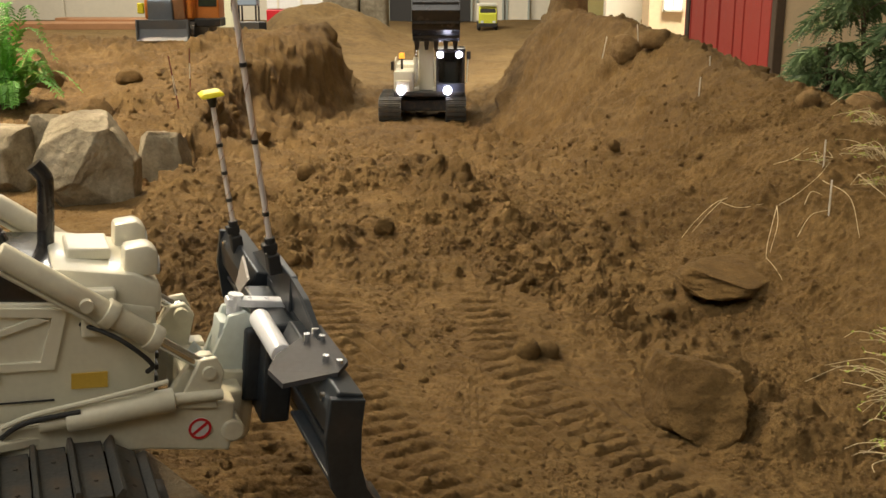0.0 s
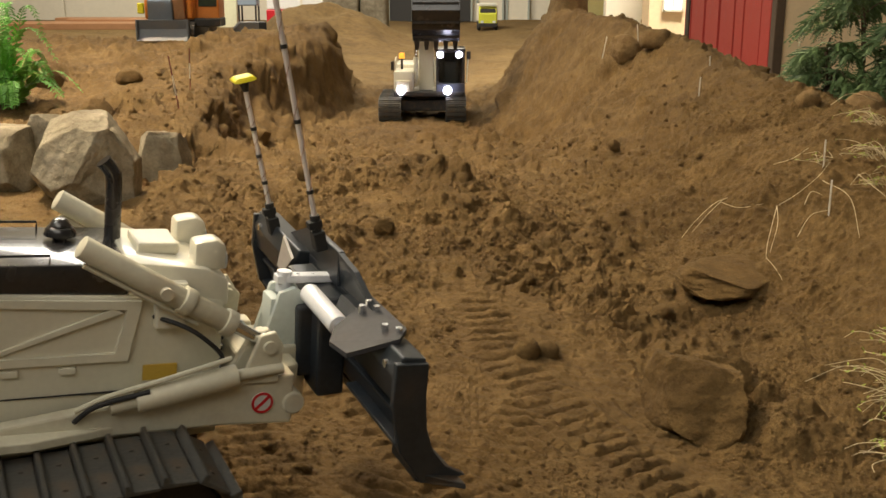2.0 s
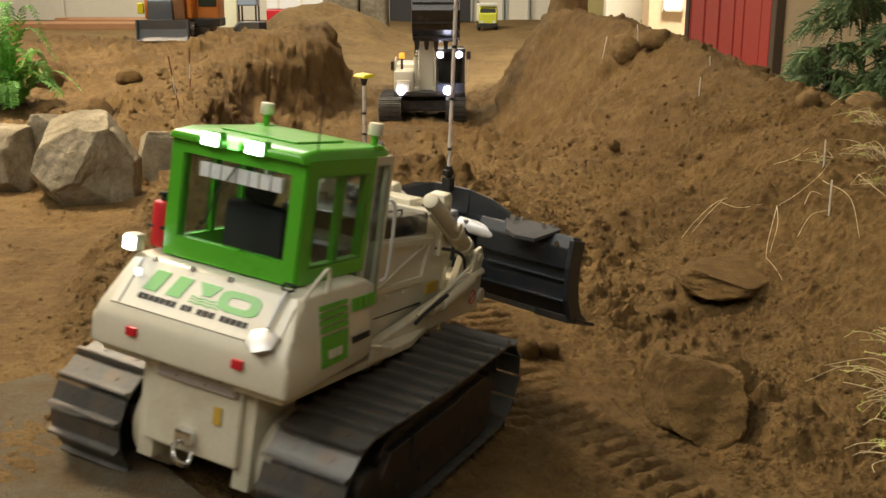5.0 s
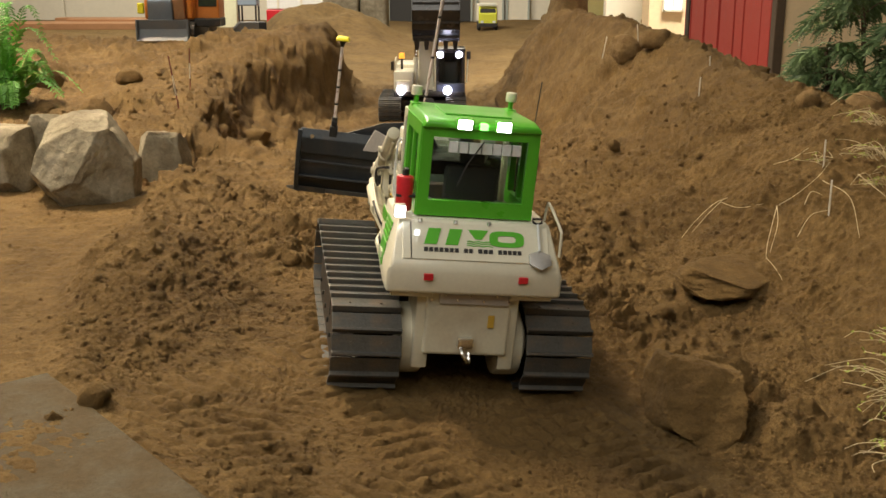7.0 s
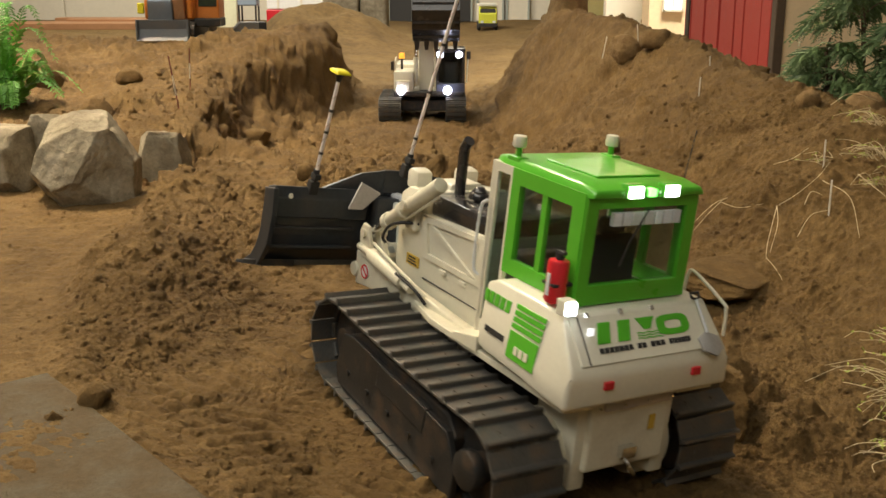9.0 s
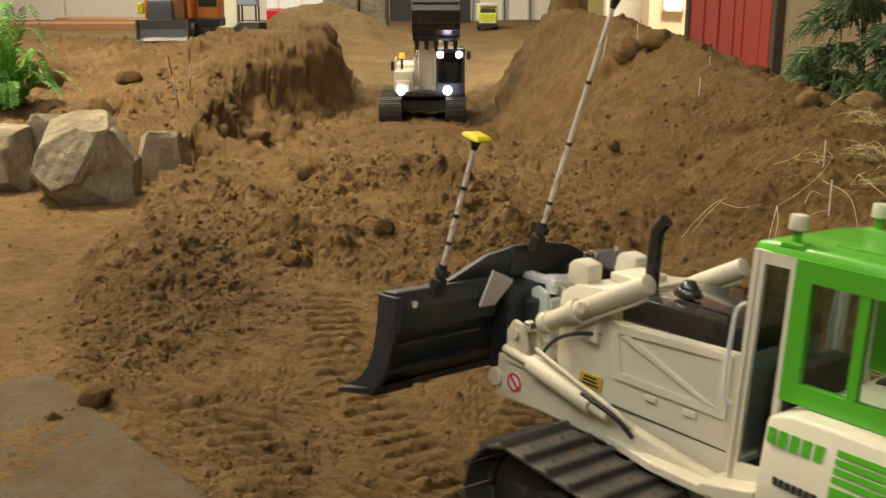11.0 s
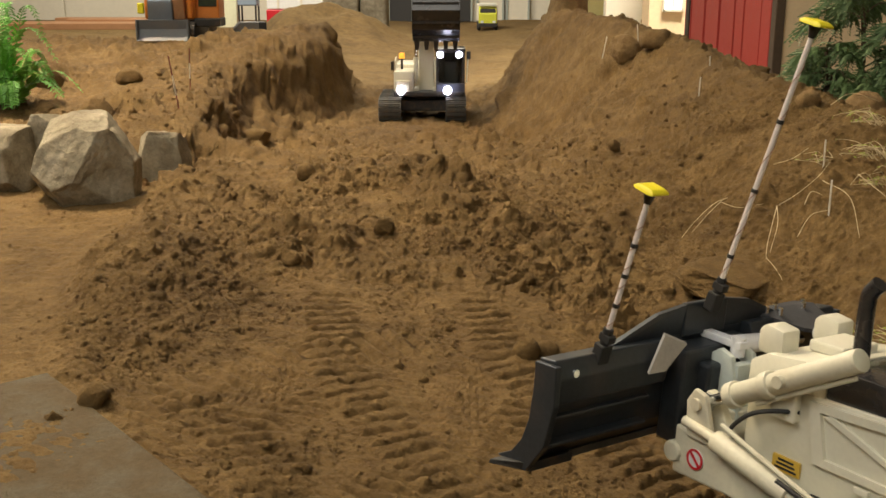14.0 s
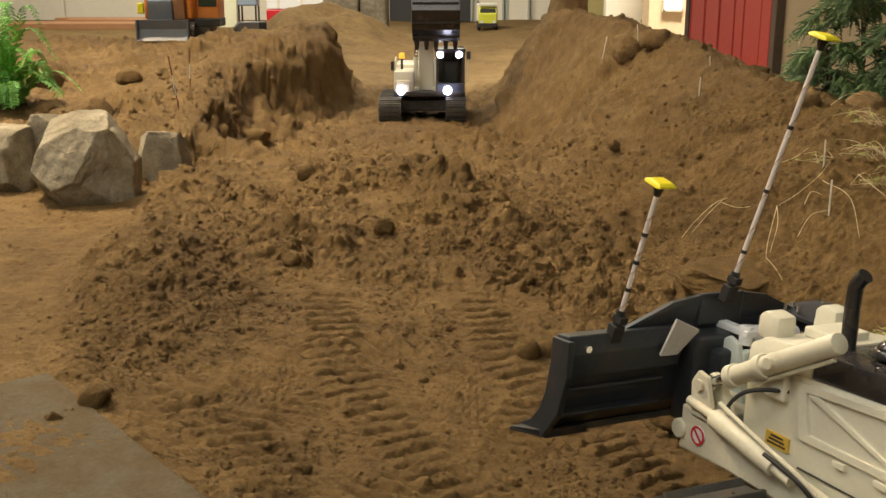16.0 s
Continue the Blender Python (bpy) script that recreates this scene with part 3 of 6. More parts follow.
def quad_face(bm, pts):
    return bm.faces.new([bm.verts.new(p) for p in pts])


def hull(x_rows, bev=0.0, bm=None):
    """A solid lofted through closed outlines: rows of (x, [(y, z), ...]) with equal counts."""
    bm = bm or bmesh.new()
    rings = [[bm.verts.new((x, y, z)) for y, z in o] for x, o in x_rows]
    fs = []
    n = len(rings[0])
    for a, b in zip(rings, rings[1:]):
        for k in range(n):
            fs.append(bm.faces.new((a[k], a[(k + 1) % n], b[(k + 1) % n], b[k])))
    fs += [bm.faces.new(rings[0]), bm.faces.new(rings[-1][::-1])]
    bmesh.ops.recalc_face_normals(bm, faces=fs)
    if bev:
        es = [e for e in bm.edges if e.is_valid and len(e.link_faces) == 2 and e.calc_face_angle(0) > 0.35]
        bmesh.ops.bevel(bm, geom=es, offset=bev, segments=2, affect="EDGES", profile=0.5)
    return bm


def window_wall(outline, hole, lo, hi, axis, bm=None):
    """A frame: an outline with a hole of as many corners, with thickness."""
    bm = bm or bmesh.new()
    put = {"x": lambda u, v, w: (w, u, v), "y": lambda u, v, w: (u, w, v)}[axis]
    a, b = [[bm.verts.new(put(u, v, w)) for u, v in outline] for w in (lo, hi)]
    c, d = [[bm.verts.new(put(u, v, w)) for u, v in hole] for w in (lo, hi)]
    n, fs = len(a), []
    for i in range(n):
        j = (i + 1) % n
        fs += [bm.faces.new((a[i], a[j], c[j], c[i])), bm.faces.new((b[j], b[i], d[i], d[j])),
               bm.faces.new((a[j], a[i], b[i], b[j])), bm.faces.new((c[i], c[j], d[j], d[i]))]
    bmesh.ops.recalc_face_normals(bm, faces=fs)
    return bm


def cylinder_part(name, parent, a, b, r, rod_r, share=0.62):
    """A hydraulic cylinder from a to b; returns barrel and rod, both lying along their own x."""
    L = (Vector(b) - Vector(a)).length
    bm = rod((-0.004, 0, 0), (L * share, 0, 0), r, None, 18, None, 0.0008)
    rod((L * share - 0.006, 0, 0), (L * share, 0, 0), r * 1.22, bm, 18, None, 0.0006)
    rod((L * share * 0.62, 0, 0), (L * share * 0.62 + 0.006, 0, 0), r * 1.25, bm, 18, None, 0.0006)
    rod((L * share * 0.5, -r * 1.5, 0), (L * share * 0.5, r * 1.5, 0), r * 0.55, bm, 12)
    rod((0.002, 0, -r * 1.25), (L * share * 0.8, 0, -r * 1.25), r * 0.22, bm, 8)
    barrel = part(name, bm, WHITE_DIRTY, parent, "", True)
    bm = rod((L * share - 0.02, 0, 0), (L, 0, 0), rod_r, None, 14)
    rod((L, -0.0026, 0), (L, 0.0026, 0), rod_r * 1.6, bm, 14, None, 0.0005)
    piston = part("piston_rod", bm, CHROME, barrel, "polished steel rod", True)
    return barrel, piston, L


def aim(a, b):
    a, b = Vector(a), Vector(b)
    return Matrix.Translation(a) @ (b - a).to_track_quat("X", "Z").to_matrix().to_4x4()


def build_dozer():
    dz = thing("bulldozer", "white and green crawler bulldozer with dark blade on sand", "bulldozer")
    info = {"dozer": dz, "tracks": [track(dz, 1), track(dz, -1)]}

    # belly and rear frame
    bm = box(-0.118, 0.105, -0.033, 0.033, 0.028, 0.085, 0.003)
    part("belly_frame", bm, DARKSTEEL, dz)
    bm = hull([(-0.134, [(-0.033, 0.031), (0.033, 0.031), (0.033, 0.088), (-0.033, 0.088)]), (-0.10, [(-0.033, 0.026), (0.033, 0.026), (0.033, 0.088), (-0.033, 0.088)])], 0.002)
    rear = part("rear_housing", bm, WHITE_DIRTY, dz)
    for y in (-0.030, -0.02, -0.01, 0.0, 0.01, 0.02, 0.030):
        part("bolt", rod((-0.1365, y, 0.080 - 0.004 * (round(y * 100) % 2)), (-0.1380, y, 0.080 - 0.004 * (round(y * 100) % 2)), 0.0009, None, 6), CHROME, rear)
    bm = box(-0.1368, -0.133, -0.030, 0.024, 0.0725, 0.0835, 0.0006)
    part("hinge_strip", bm, FIN, rear, "dull grey metal strip")
    part("warning_sticker", box(-0.1352, -0.1345, -0.0205, -0.0155, 0.054, 0.064, 0), LABEL, rear, "small ochre warning sticker")
    bm = tube(smooth_path([(-0.134, 0.004, 0.040), (-0.142, 0.004, 0.036), (-0.1435, 0.0, 0.030), (-0.138, -0.003, 0.027), (-0.134, -0.003, 0.033)]), 0.0016)
    box(-0.139, -0.133, -0.005, 0.007, 0.038, 0.046, 0.0008, bm)
    part("tow_hook", bm, CHROME, dz, "small bright tow hook", True)
    for s in (1, -1):
        bm = rod((SPROCKET[0], 0.030 * s, SPROCKET[1] - 0.007), (SPROCKET[0], 0.0495 * s, SPROCKET[1] - 0.007), 0.028, None, 32, None, 0.002)
        rod((SPROCKET[0], 0.047 * s, SPROCKET[1] - 0.007), (SPROCKET[0], 0.054 * s, SPROCKET[1] - 0.007), 0.017, bm, 24, None, 0.0015)
        box(-0.130, -0.090, 0.034 * s - 0.006, 0.034 * s + 0.006, 0.018, 0.078, 0.0015, bm)
        part("final_drive", bm, WHITE_DIRTY, dz, "soiled white final drive housing", True)

    # tank and fenders: one white body with a sloped back
    def ring(wb, wt, zb, zt):
        return [(-wb, zb), (wb, zb), (wb, zb + 0.014), (wt, zt), (-wt, zt), (-wb, zb + 0.014)]
    bm = hull([(-0.1465, ring(0.066, 0.064, 0.0835, 0.1015)), (-0.1440, ring(0.067, 0.064, 0.083, 0.108)), (-0.1235, ring(0.067, 0.0585, 0.084, 0.1345)),
               (-0.100, ring(0.066, 0.0585, 0.086, 0.1355)), (-0.058, ring(0.063, 0.0585, 0.087, 0.1355)),
               (-0.0445, ring(0.060, 0.0570, 0.087, 0.1300))], 0.0022)
    body = part("rear_body", bm, WHITE, dz, "", True)
    info["body"] = body
    # the sloped back, as a frame of reference for its prints
    back = new("rear_panel")
    back.parent = dz
    a, b = Vector((-0.1447, 0, 0.108)), Vector((-0.1242, 0, 0.1345))
    up = (b - a).normalized()
    back.matrix_local = Matrix.Translation((a + b) / 2) @ Matrix(((0, up.x, -up.z, 0), (-1, 0, 0, 0), (0, up.z, up.x, 0), (0, 0, 0, 1)))
    # (x to the machine's right, y up the slope, z outwards)
    bm = box(-0.056, 0.056, -0.0155, 0.0145, -0.001, 0.0006, 0.0004)
    part("panel_plate", bm, WHITE, back)

    def letter(outlines):
        g = bmesh.new()
        for o in outlines:
            plate([(1.283 * u + 0.0062, v) for u, v in o], 0.0004, 0.0011, "z", 0, g)
        return g
    X0 = -0.036
    for x in (X0, X0 + 0.0125):
        part("logo_shape", letter([[(x, -0.0035), (x + 0.0075, -0.0035), (x + 0.0105, 0.0095), (x + 0.003, 0.0095)]]), GREEN, back, "green logo print")
    part("logo_shape", letter([[(-0.0095, 0.0095), (0.0025, 0.0095), (-0.0015, 0.002), (-0.0055, 0.002)]]), GREEN, back, "green logo print")
    for k in range(3):
        g = bmesh.new()
        pts = [(-0.0073 + i * 0.0018, 0.0004 - k * 0.0017 + 0.0004 * math.sin(i * 1.6)) for i in range(12)]
        plate(pts + [(u, v - 0.0007) for u, v in pts[::-1]], 0.0004, 0.0010, "z", 0, g)
        part("logo_wave", g, GREEN, back)
    ro = [(0.0235 + 0.0135 * math.copysign(abs(math.cos(a)) ** 0.6, math.cos(a)), 0.003 + 0.0065 * math.copysign(abs(math.sin(a)) ** 0.6, math.sin(a))) for a in [i * math.tau / 28 for i in range(28)]]
    ri = [(0.0235 + (u - 0.0235) * 0.52, 0.003 + (v - 0.003) * 0.42) for u, v in ro]
    g = bmesh.new()
    for i in range(28):
        j = (i + 1) % 28
        plate([ro[i], ro[j], ri[j], ri[i]], 0.0004, 0.0011, "z", 0, g)
    part("logo_shape", g, GREEN, back, "green logo print")
    x = -0.036
    for w in (0.021, 0.006, 0.0095, 0.0145):
        for k in range(max(2, round(w / 0.003))):
            n = max(2, round(w / 0.003))
            part("print_bar", letter([[(x + w * k / n, -0.0093), (x + w * (k + 0.78) / n, -0.0093), (x + w * (k + 0.78) / n, -0.0060), (x + w * k / n, -0.0060)]]), INK, back)
        x += w + 0.0025
    for s in (-0.0425, -0.0155, 0.0105):
        part("hinge_pin", rod((s, 0.0135, 0.0004), (s, 0.0165, 0.0004), 0.0016, None, 10), CHROME, back)
    part("panel_seam", box(-0.0500, -0.0492, -0.0152, 0.0142, 0.0004, 0.0009), INK, back)
    # red reflectors on the low rear lip
    for s in (1, -1):
        part("rear_reflector", box(-0.1486, -0.1462, 0.0361 * s - 0.0035, 0.0361 * s + 0.0035, 0.0940, 0.0990, 0.0004), RED, dz, "red reflector")
    # shovel and handrail
    sh = new("shovel")
    sh.parent = back
    bm = rod((0.048, -0.006, 0.003), (0.048, 0.016, 0.003), 0.0011, None, 8)
    part("shaft", bm, PALE, sh)
    bm = tube([(0.0445, 0.0175, 0.003), (0.048, 0.016, 0.003), (0.0515, 0.0175, 0.003), (0.0515, 0.0205, 0.003), (0.0445, 0.0205, 0.003), (0.0445, 0.0175, 0.003)], 0.0009, None, 6)
    part("grip", bm, RUBBER, sh, "black grip")
    bm = hull([(0.0395, [(-0.009, 0.0015), (-0.009, 0.003), (-0.0175, 0.0045), (-0.0175, 0.0025)]), (0.048, [(-0.005, 0.0005), (-0.005, 0.002), (-0.0225, 0.006), (-0.0225, 0.004)]),
               (0.0565, [(-0.009, 0.0015), (-0.009, 0.003), (-0.0175, 0.0045), (-0.0175, 0.0025)])], 0.0004)
    part("shovel_blade", bm, surface("grey_metal", (0.5, 0.5, 0.5), 0.35, 0.6), sh, "dull grey metal blade", True)
    for s in (-1,):
        p = [(-0.105, 0.0595 * s, 0.134), (-0.106, 0.0605 * s, 0.1465), (-0.112, 0.061 * s, 0.1475), (-0.136, 0.0635 * s, 0.135), (-0.139, 0.064 * s, 0.130), (-0.140, 0.064 * s, 0.114)]
        part("handrail", tube(smooth_path(p, 5), 0.0011, None, 8), WHITE, dz, "", True)
    # work lamps on the left rear corner
    bm = box(-0.1290, -0.1215, 0.054, 0.063, 0.1355, 0.1455, 0.001)
    part("lamp_housing", bm, WHITE, dz)
    part("work_lamp", box(-0.1312, -0.1292, 0.0548, 0.0622, 0.1365, 0.1447, 0.0008), LAMP, dz, "lit white work lamp")
    part("work_lamp", box(-0.1362, -0.1342, 0.0435, 0.0475, 0.1245, 0.1290, 0.0006), LAMP_DIM, dz, "small dim white lamp")

    # side prints on both fenders
    for s in (1, -1):
        def slab(x0, x1, z0, z1, m, nm):
            y = lambda z, x: float(np.interp(z, [0.101, 0.1355], [np.interp(x, [-0.1235, -0.1, -0.058, -0.0445], [0.067, 0.066, 0.063, 0.060]), 0.0585])) + 0.0003
            g = bmesh.new()
            v = [g.verts.new((xx, s * (y(zz, xx) + o), zz)) for o in (0, 0.0007) for xx, zz in ((x0, z0), (x1, z0), (x1, z1), (x0, z1))]
            for f in ((0, 1, 2, 3), (4, 5, 6, 7), (0, 1, 5, 4), (1, 2, 6, 5), (2, 3, 7, 6), (3, 0, 4, 7)):
                g.faces.new([v[i] for i in f])
            bmesh.ops.recalc_face_normals(g, faces=g.faces[:])
            return part(nm, g, m, dz)
        slab(-0.113, -0.083, 0.0945, 0.1115, GREEN, "green_print")
        for k in range(4):
            slab(-0.113, -0.083, 0.1135 + k * 0.0040, 0.1162 + k * 0.0040, GREEN, "green_stripe")
        for k in range(5):
            slab(-0.077 + k * 0.0062, -0.0725 + k * 0.0062, 0.1195, 0.1270, GREEN, "green_print")
        for k in range(7):
            slab(-0.078 + k * 0.0034, -0.0755 + k * 0.0034, 0.1015, 0.1050, INK, "print_bar")
        for k in range(3):
            slab(-0.106 + k * 0.0055, -0.1022 + k * 0.0055, 0.0985, 0.1035, WHITE, "number_bar")
        # steps and lower door sill before the fender
        bm = hull([(-0.0445, [(0.034 * s, 0.080), (0.060 * s, 0.080), (0.060 * s, 0.092), (0.034 * s, 0.092)]),
                   (-0.012, [(0.034 * s, 0.078), (0.058 * s, 0.078), (0.058 * s, 0.084), (0.034 * s, 0.084)])], 0.001)
        part("step", bm, WHITE_DIRTY, dz)
        # body skirt over the track
        bm = hull([(-0.140, [(0.030 * s, 0.0785), (0.062 * s, 0.0785), (0.062 * s, 0.0835), (0.030 * s, 0.0835)]),
                   (0.020, [(0.030 * s, 0.0765), (0.056 * s, 0.0765), (0.056 * s, 0.0815), (0.030 * s, 0.0815)]),
                   (0.085, [(0.030 * s, 0.0765), (0.040 * s, 0.0765), (0.040 * s, 0.0810), (0.030 * s, 0.0810)])], 0.0008)
        part("side_skirt", bm, WHITE_DIRTY, dz)

    # hood: white sides with pressed panels, black top, white nose
    def hring(w, wt, zb, zm, zt):
        return [(-w, zb), (w, zb), (w, zm), (wt, zt), (-wt, zt), (-w, zm)]
    bm = hull([(-0.016, hring(0.0365, 0.0365, 0.070, 0.1475, 0.1490)), (0.098, hring(0.0350, 0.0350, 0.066, 0.1400, 0.1430)), (0.114, hring(0.0325, 0.0325, 0.066, 0.1370, 0.1400))], 0.0016)
    hood = part("hood_side", bm, WHITE, dz, "", True)
    for s in (1, -1):
        g = window_wall([(-0.010, 0.112), (0.066, 0.112), (0.072, 0.1425), (-0.010, 0.1465)], [(-0.004, 0.116), (0.060, 0.116), (0.065, 0.1385), (-0.004, 0.1425)], 0.0352 * s, 0.0378 * s, "y")
        part("panel_frame", g, WHITE, hood)
        g = plate([(-0.002, 0.1165), (0.004, 0.1165), (0.064, 0.1370), (0.058, 0.1390)], 0.0355 * s, 0.0376 * s, "y", 0.0004)
        part("panel_brace", g, WHITE, hood)
        for xx in (0.008, 0.034):
            part("latch", box(xx, xx + 0.008, 0.0370 * s - 0.0008, 0.0370 * s + 0.0014, 0.1065, 0.1100, 0.0006), WHITE, hood)
        part("panel_seam", box(-0.012, 0.066, 0.0360 * s - 0.0008, 0.0360 * s + 0.0009, 0.0950, 0.0955, 0), INK, hood)
        lab = part("warning_label", box(0.0738, 0.0907, 0.0358 * s - 0.0006, 0.0358 * s + 0.0009, 0.1003, 0.1082, 0), LABEL, dz, "ochre label with dark unreadable lines")
        for k in range(3):
            part("print_bar", box(0.0755 + 0.001 * k, 0.0890 - 0.001 * k, 0.0358 * s - 0.0003, 0.0358 * s + 0.0012, 0.1016 + k * 0.0022, 0.1027 + k * 0.0022, 0), INK, lab)
    bm = hull([(-0.016, [(-0.0355, 0.1485), (0.0355, 0.1485), (0.0345, 0.1612), (-0.0345, 0.1612)]), (0.066, [(-0.0340, 0.1445), (0.0340, 0.1445), (0.0335, 0.1605), (-0.0335, 0.1605)])], 0.0016)
    part("hood_top", bm, BLACK, dz, "gloss black hood top", True)
    bm = hull([(0.0655, [(-0.0345, 0.1420), (0.0345, 0.1420), (0.0335, 0.1615), (-0.0335, 0.1615)]), (0.104, [(-0.0335, 0.1390), (0.0335, 0.1390), (0.0325, 0.1570), (-0.0325, 0.1570)]),
               (0.1165, [(-0.0320, 0.1360), (0.0320, 0.1360), (0.0305, 0.1500), (-0.0305, 0.1500)])], 0.002)
    nose = part("hood_nose", bm, WHITE, dz, "", True)
    part("lid", box(0.073, 0.094, -0.014, 0.014, 0.1590, 0.1650, 0.0012), WHITE, nose)
    g = bmesh.new()
    for k in range(9):
        box(0.1140, 0.1168, -0.026, 0.026, 0.072 + k * 0.0062, 0.0752 + k * 0.0062, 0.0004, g, 1)
    part("grille", g, DARKSTEEL, dz)
    for s in (1, -1):
        bm = hull([(0.0985, [(0.0216 * s - 0.0070, 0.1555), (0.0216 * s + 0.0070, 0.1555), (0.0216 * s + 0.0070, 0.1690), (0.0216 * s - 0.0070, 0.1690)]),
                   (0.1100, [(0.0216 * s - 0.0072, 0.1545), (0.0216 * s + 0.0072, 0.1545), (0.0216 * s + 0.0072, 0.1708), (0.0216 * s - 0.0072, 0.1708)]),
                   (0.1150, [(0.0216 * s - 0.0066, 0.1545), (0.0216 * s + 0.0066, 0.1545), (0.0216 * s + 0.0066, 0.1672), (0.0216 * s - 0.0066, 0.1672)])], 0.0022)
        h = part("headlight", bm, WHITE, dz, "", True)
        part("lens", rod((0.1145, 0.0216 * s, 0.1585), (0.1160, 0.0216 * s, 0.1585), 0.0050, None, 16), PALE, h)
    # exhaust and pre-cleaner
    p = [(0.065, 0.0113, 0.157), (0.065, 0.0113, 0.190), (0.0635, 0.0113, 0.1965), (0.0595, 0.0113, 0.2015)]
    part("exhaust", tube(smooth_path(p, 5), 0.0042, None, 16), BLACK, dz, "black exhaust stack", True)
    bm = rod((0.0395, 0.0113, 0.158), (0.0395, 0.0113, 0.1625), 0.0036, None, 16)
    rod((0.0395, 0.0113, 0.1625), (0.0395, 0.0113, 0.1675), 0.0085, bm, 20, 0.0065, 0.001)
    rod((0.0395, 0.0113, 0.1675), (0.0395, 0.0113, 0.1715), 0.0060, bm, 20, 0.0030, 0.0008)
    part("pre_cleaner", bm, BLACK, dz, "black air pre-cleaner", True)
    for s in (1, -1):
        part("grab_rail", tube([(0.0, 0.030 * s, 0.160), (0.0, 0.030 * s, 0.1645), (0.030, 0.030 * s, 0.1645), (0.030, 0.030 * s, 0.160)], 0.0007, None, 6), BLACK, dz)

    # cab
    F, R, T, B = -0.0190, -0.1150, 0.2050, 0.1360
    W = 0.0450
    cab = new("cab")
    cab.parent = dz
    bm = window_wall([(-W, B), (W, B), (W, T), (-W, T)], [(-0.0365, B + 0.012), (0.0365, B + 0.012), (0.0365, T - 0.009), (-0.0365, T - 0.009)], R - 0.002, R + 0.004, "x")
    part("rear_frame", bm, GREEN, cab)
    part("rear_window", box(R + 0.0005, R + 0.0015, -0.0375, 0.0375, B + 0.011, T - 0.008), GLASS, cab, "dark tinted glass").visible_shadow = False
    g = bmesh.new()
    x = -0.024
    for w in (0.0065, 0.0065, 0.0088, 0.0072, 0.0058, 0.0065, 0.0065):
        box(R - 0.0026, R + 0.0004, -x - w, -x, T - 0.0200, T - 0.0120, 0, g)
        x += w + 0.0012
    part("print_bar", g, PALE, cab, "pale lettering on the glass")
    wiper = tube([(R - 0.004, -0.002, T - 0.010), (R - 0.0045, 0.010, B + 0.040), (R - 0.0045, 0.016, B + 0.024)], 0.0006, None, 6)
    part("wiper", wiper, RUBBER, cab)
    for s in (1, -1):
        # green side frame: two windows over the fender
        g = window_wall([(R, B), (-0.0425, B), (-0.0425, T), (R, T)], [(-0.104, B + 0.010), (-0.0515, B + 0.010), (-0.0515, T - 0.010), (-0.104, T - 0.010)], (W - 0.004) * s, (W + 0.0008) * s, "y")
        box(-0.0800, -0.0750, (W - 0.0035) * s if s > 0 else (W + 0.0004) * s, (W + 0.0004) * s if s > 0 else (W - 0.0035) * s, B + 0.009, T - 0.009, 0, g)
        part("side_frame", g, GREEN, cab)
        part("side_window", box(-0.105, -0.0505, W * s - 0.0022, W * s - 0.0012, B + 0.009, T - 0.009), GLASS, cab).visible_shadow = False
        # tall door before it
        g = window_wall([(-0.0425, 0.092), (F - 0.001, 0.084), (F - 0.003, T), (-0.0425, T)], [(-0.0395, 0.098), (F - 0.0050, 0.096), (F - 0.0068, T - 0.006), (-0.0395, T - 0.006)], (W - 0.003) * s, W * s, "y")
        part("door_frame", g, WHITE, cab)
        part("door_window", plate([(-0.040, 0.097), (F - 0.0045, 0.095), (F - 0.0063, T - 0.005), (-0.040, T - 0.005)], W * s - 0.0018, W * s - 0.0009, "y"), GLASS, cab).visible_shadow = False
        part("grab_handle", tube(smooth_path([(F + 0.001, (W + 0.001) * s, 0.125), (F + 0.005, (W + 0.003) * s, 0.132), (F + 0.004, (W + 0.003) * s, 0.170), (F, (W + 0.001) * s, 0.178)], 5), 0.0011, None, 8), PALE, cab, "", True)
        # roof beacons
        bm = rod((-0.0373, 0.0393 * s, T + 0.004), (-0.0373, 0.0393 * s, T + 0.0125), 0.0021, None, 12)
        box(-0.044, -0.031, 0.0393 * s - 0.004, 0.0393 * s + 0.004, T + 0.003, T + 0.0062, 0.0008, bm)
        bc = part("beacon_stem", bm, GREEN, cab)
        part("beacon_cap", rod((-0.0373, 0.0393 * s, T + 0.0120), (-0.0373, 0.0393 * s, T + 0.0195), 0.0046, None, 18, 0.0043, 0.0008), WHITE, bc, "white round cap", True)
    bm = window_wall([(-W, 0.086), (W, 0.086), (W, T), (-W, T)], [(-W + 0.004, 0.096), (W - 0.004, 0.096), (W - 0.004, T - 0.007), (-W + 0.004, T - 0.007)], F - 0.004, F, "x")
    part("front_frame", bm, WHITE, cab)
    part("windscreen", box(F - 0.0025, F - 0.0015, -W + 0.003, W - 0.003, 0.095, T - 0.006), GLASS, cab).visible_shadow = False
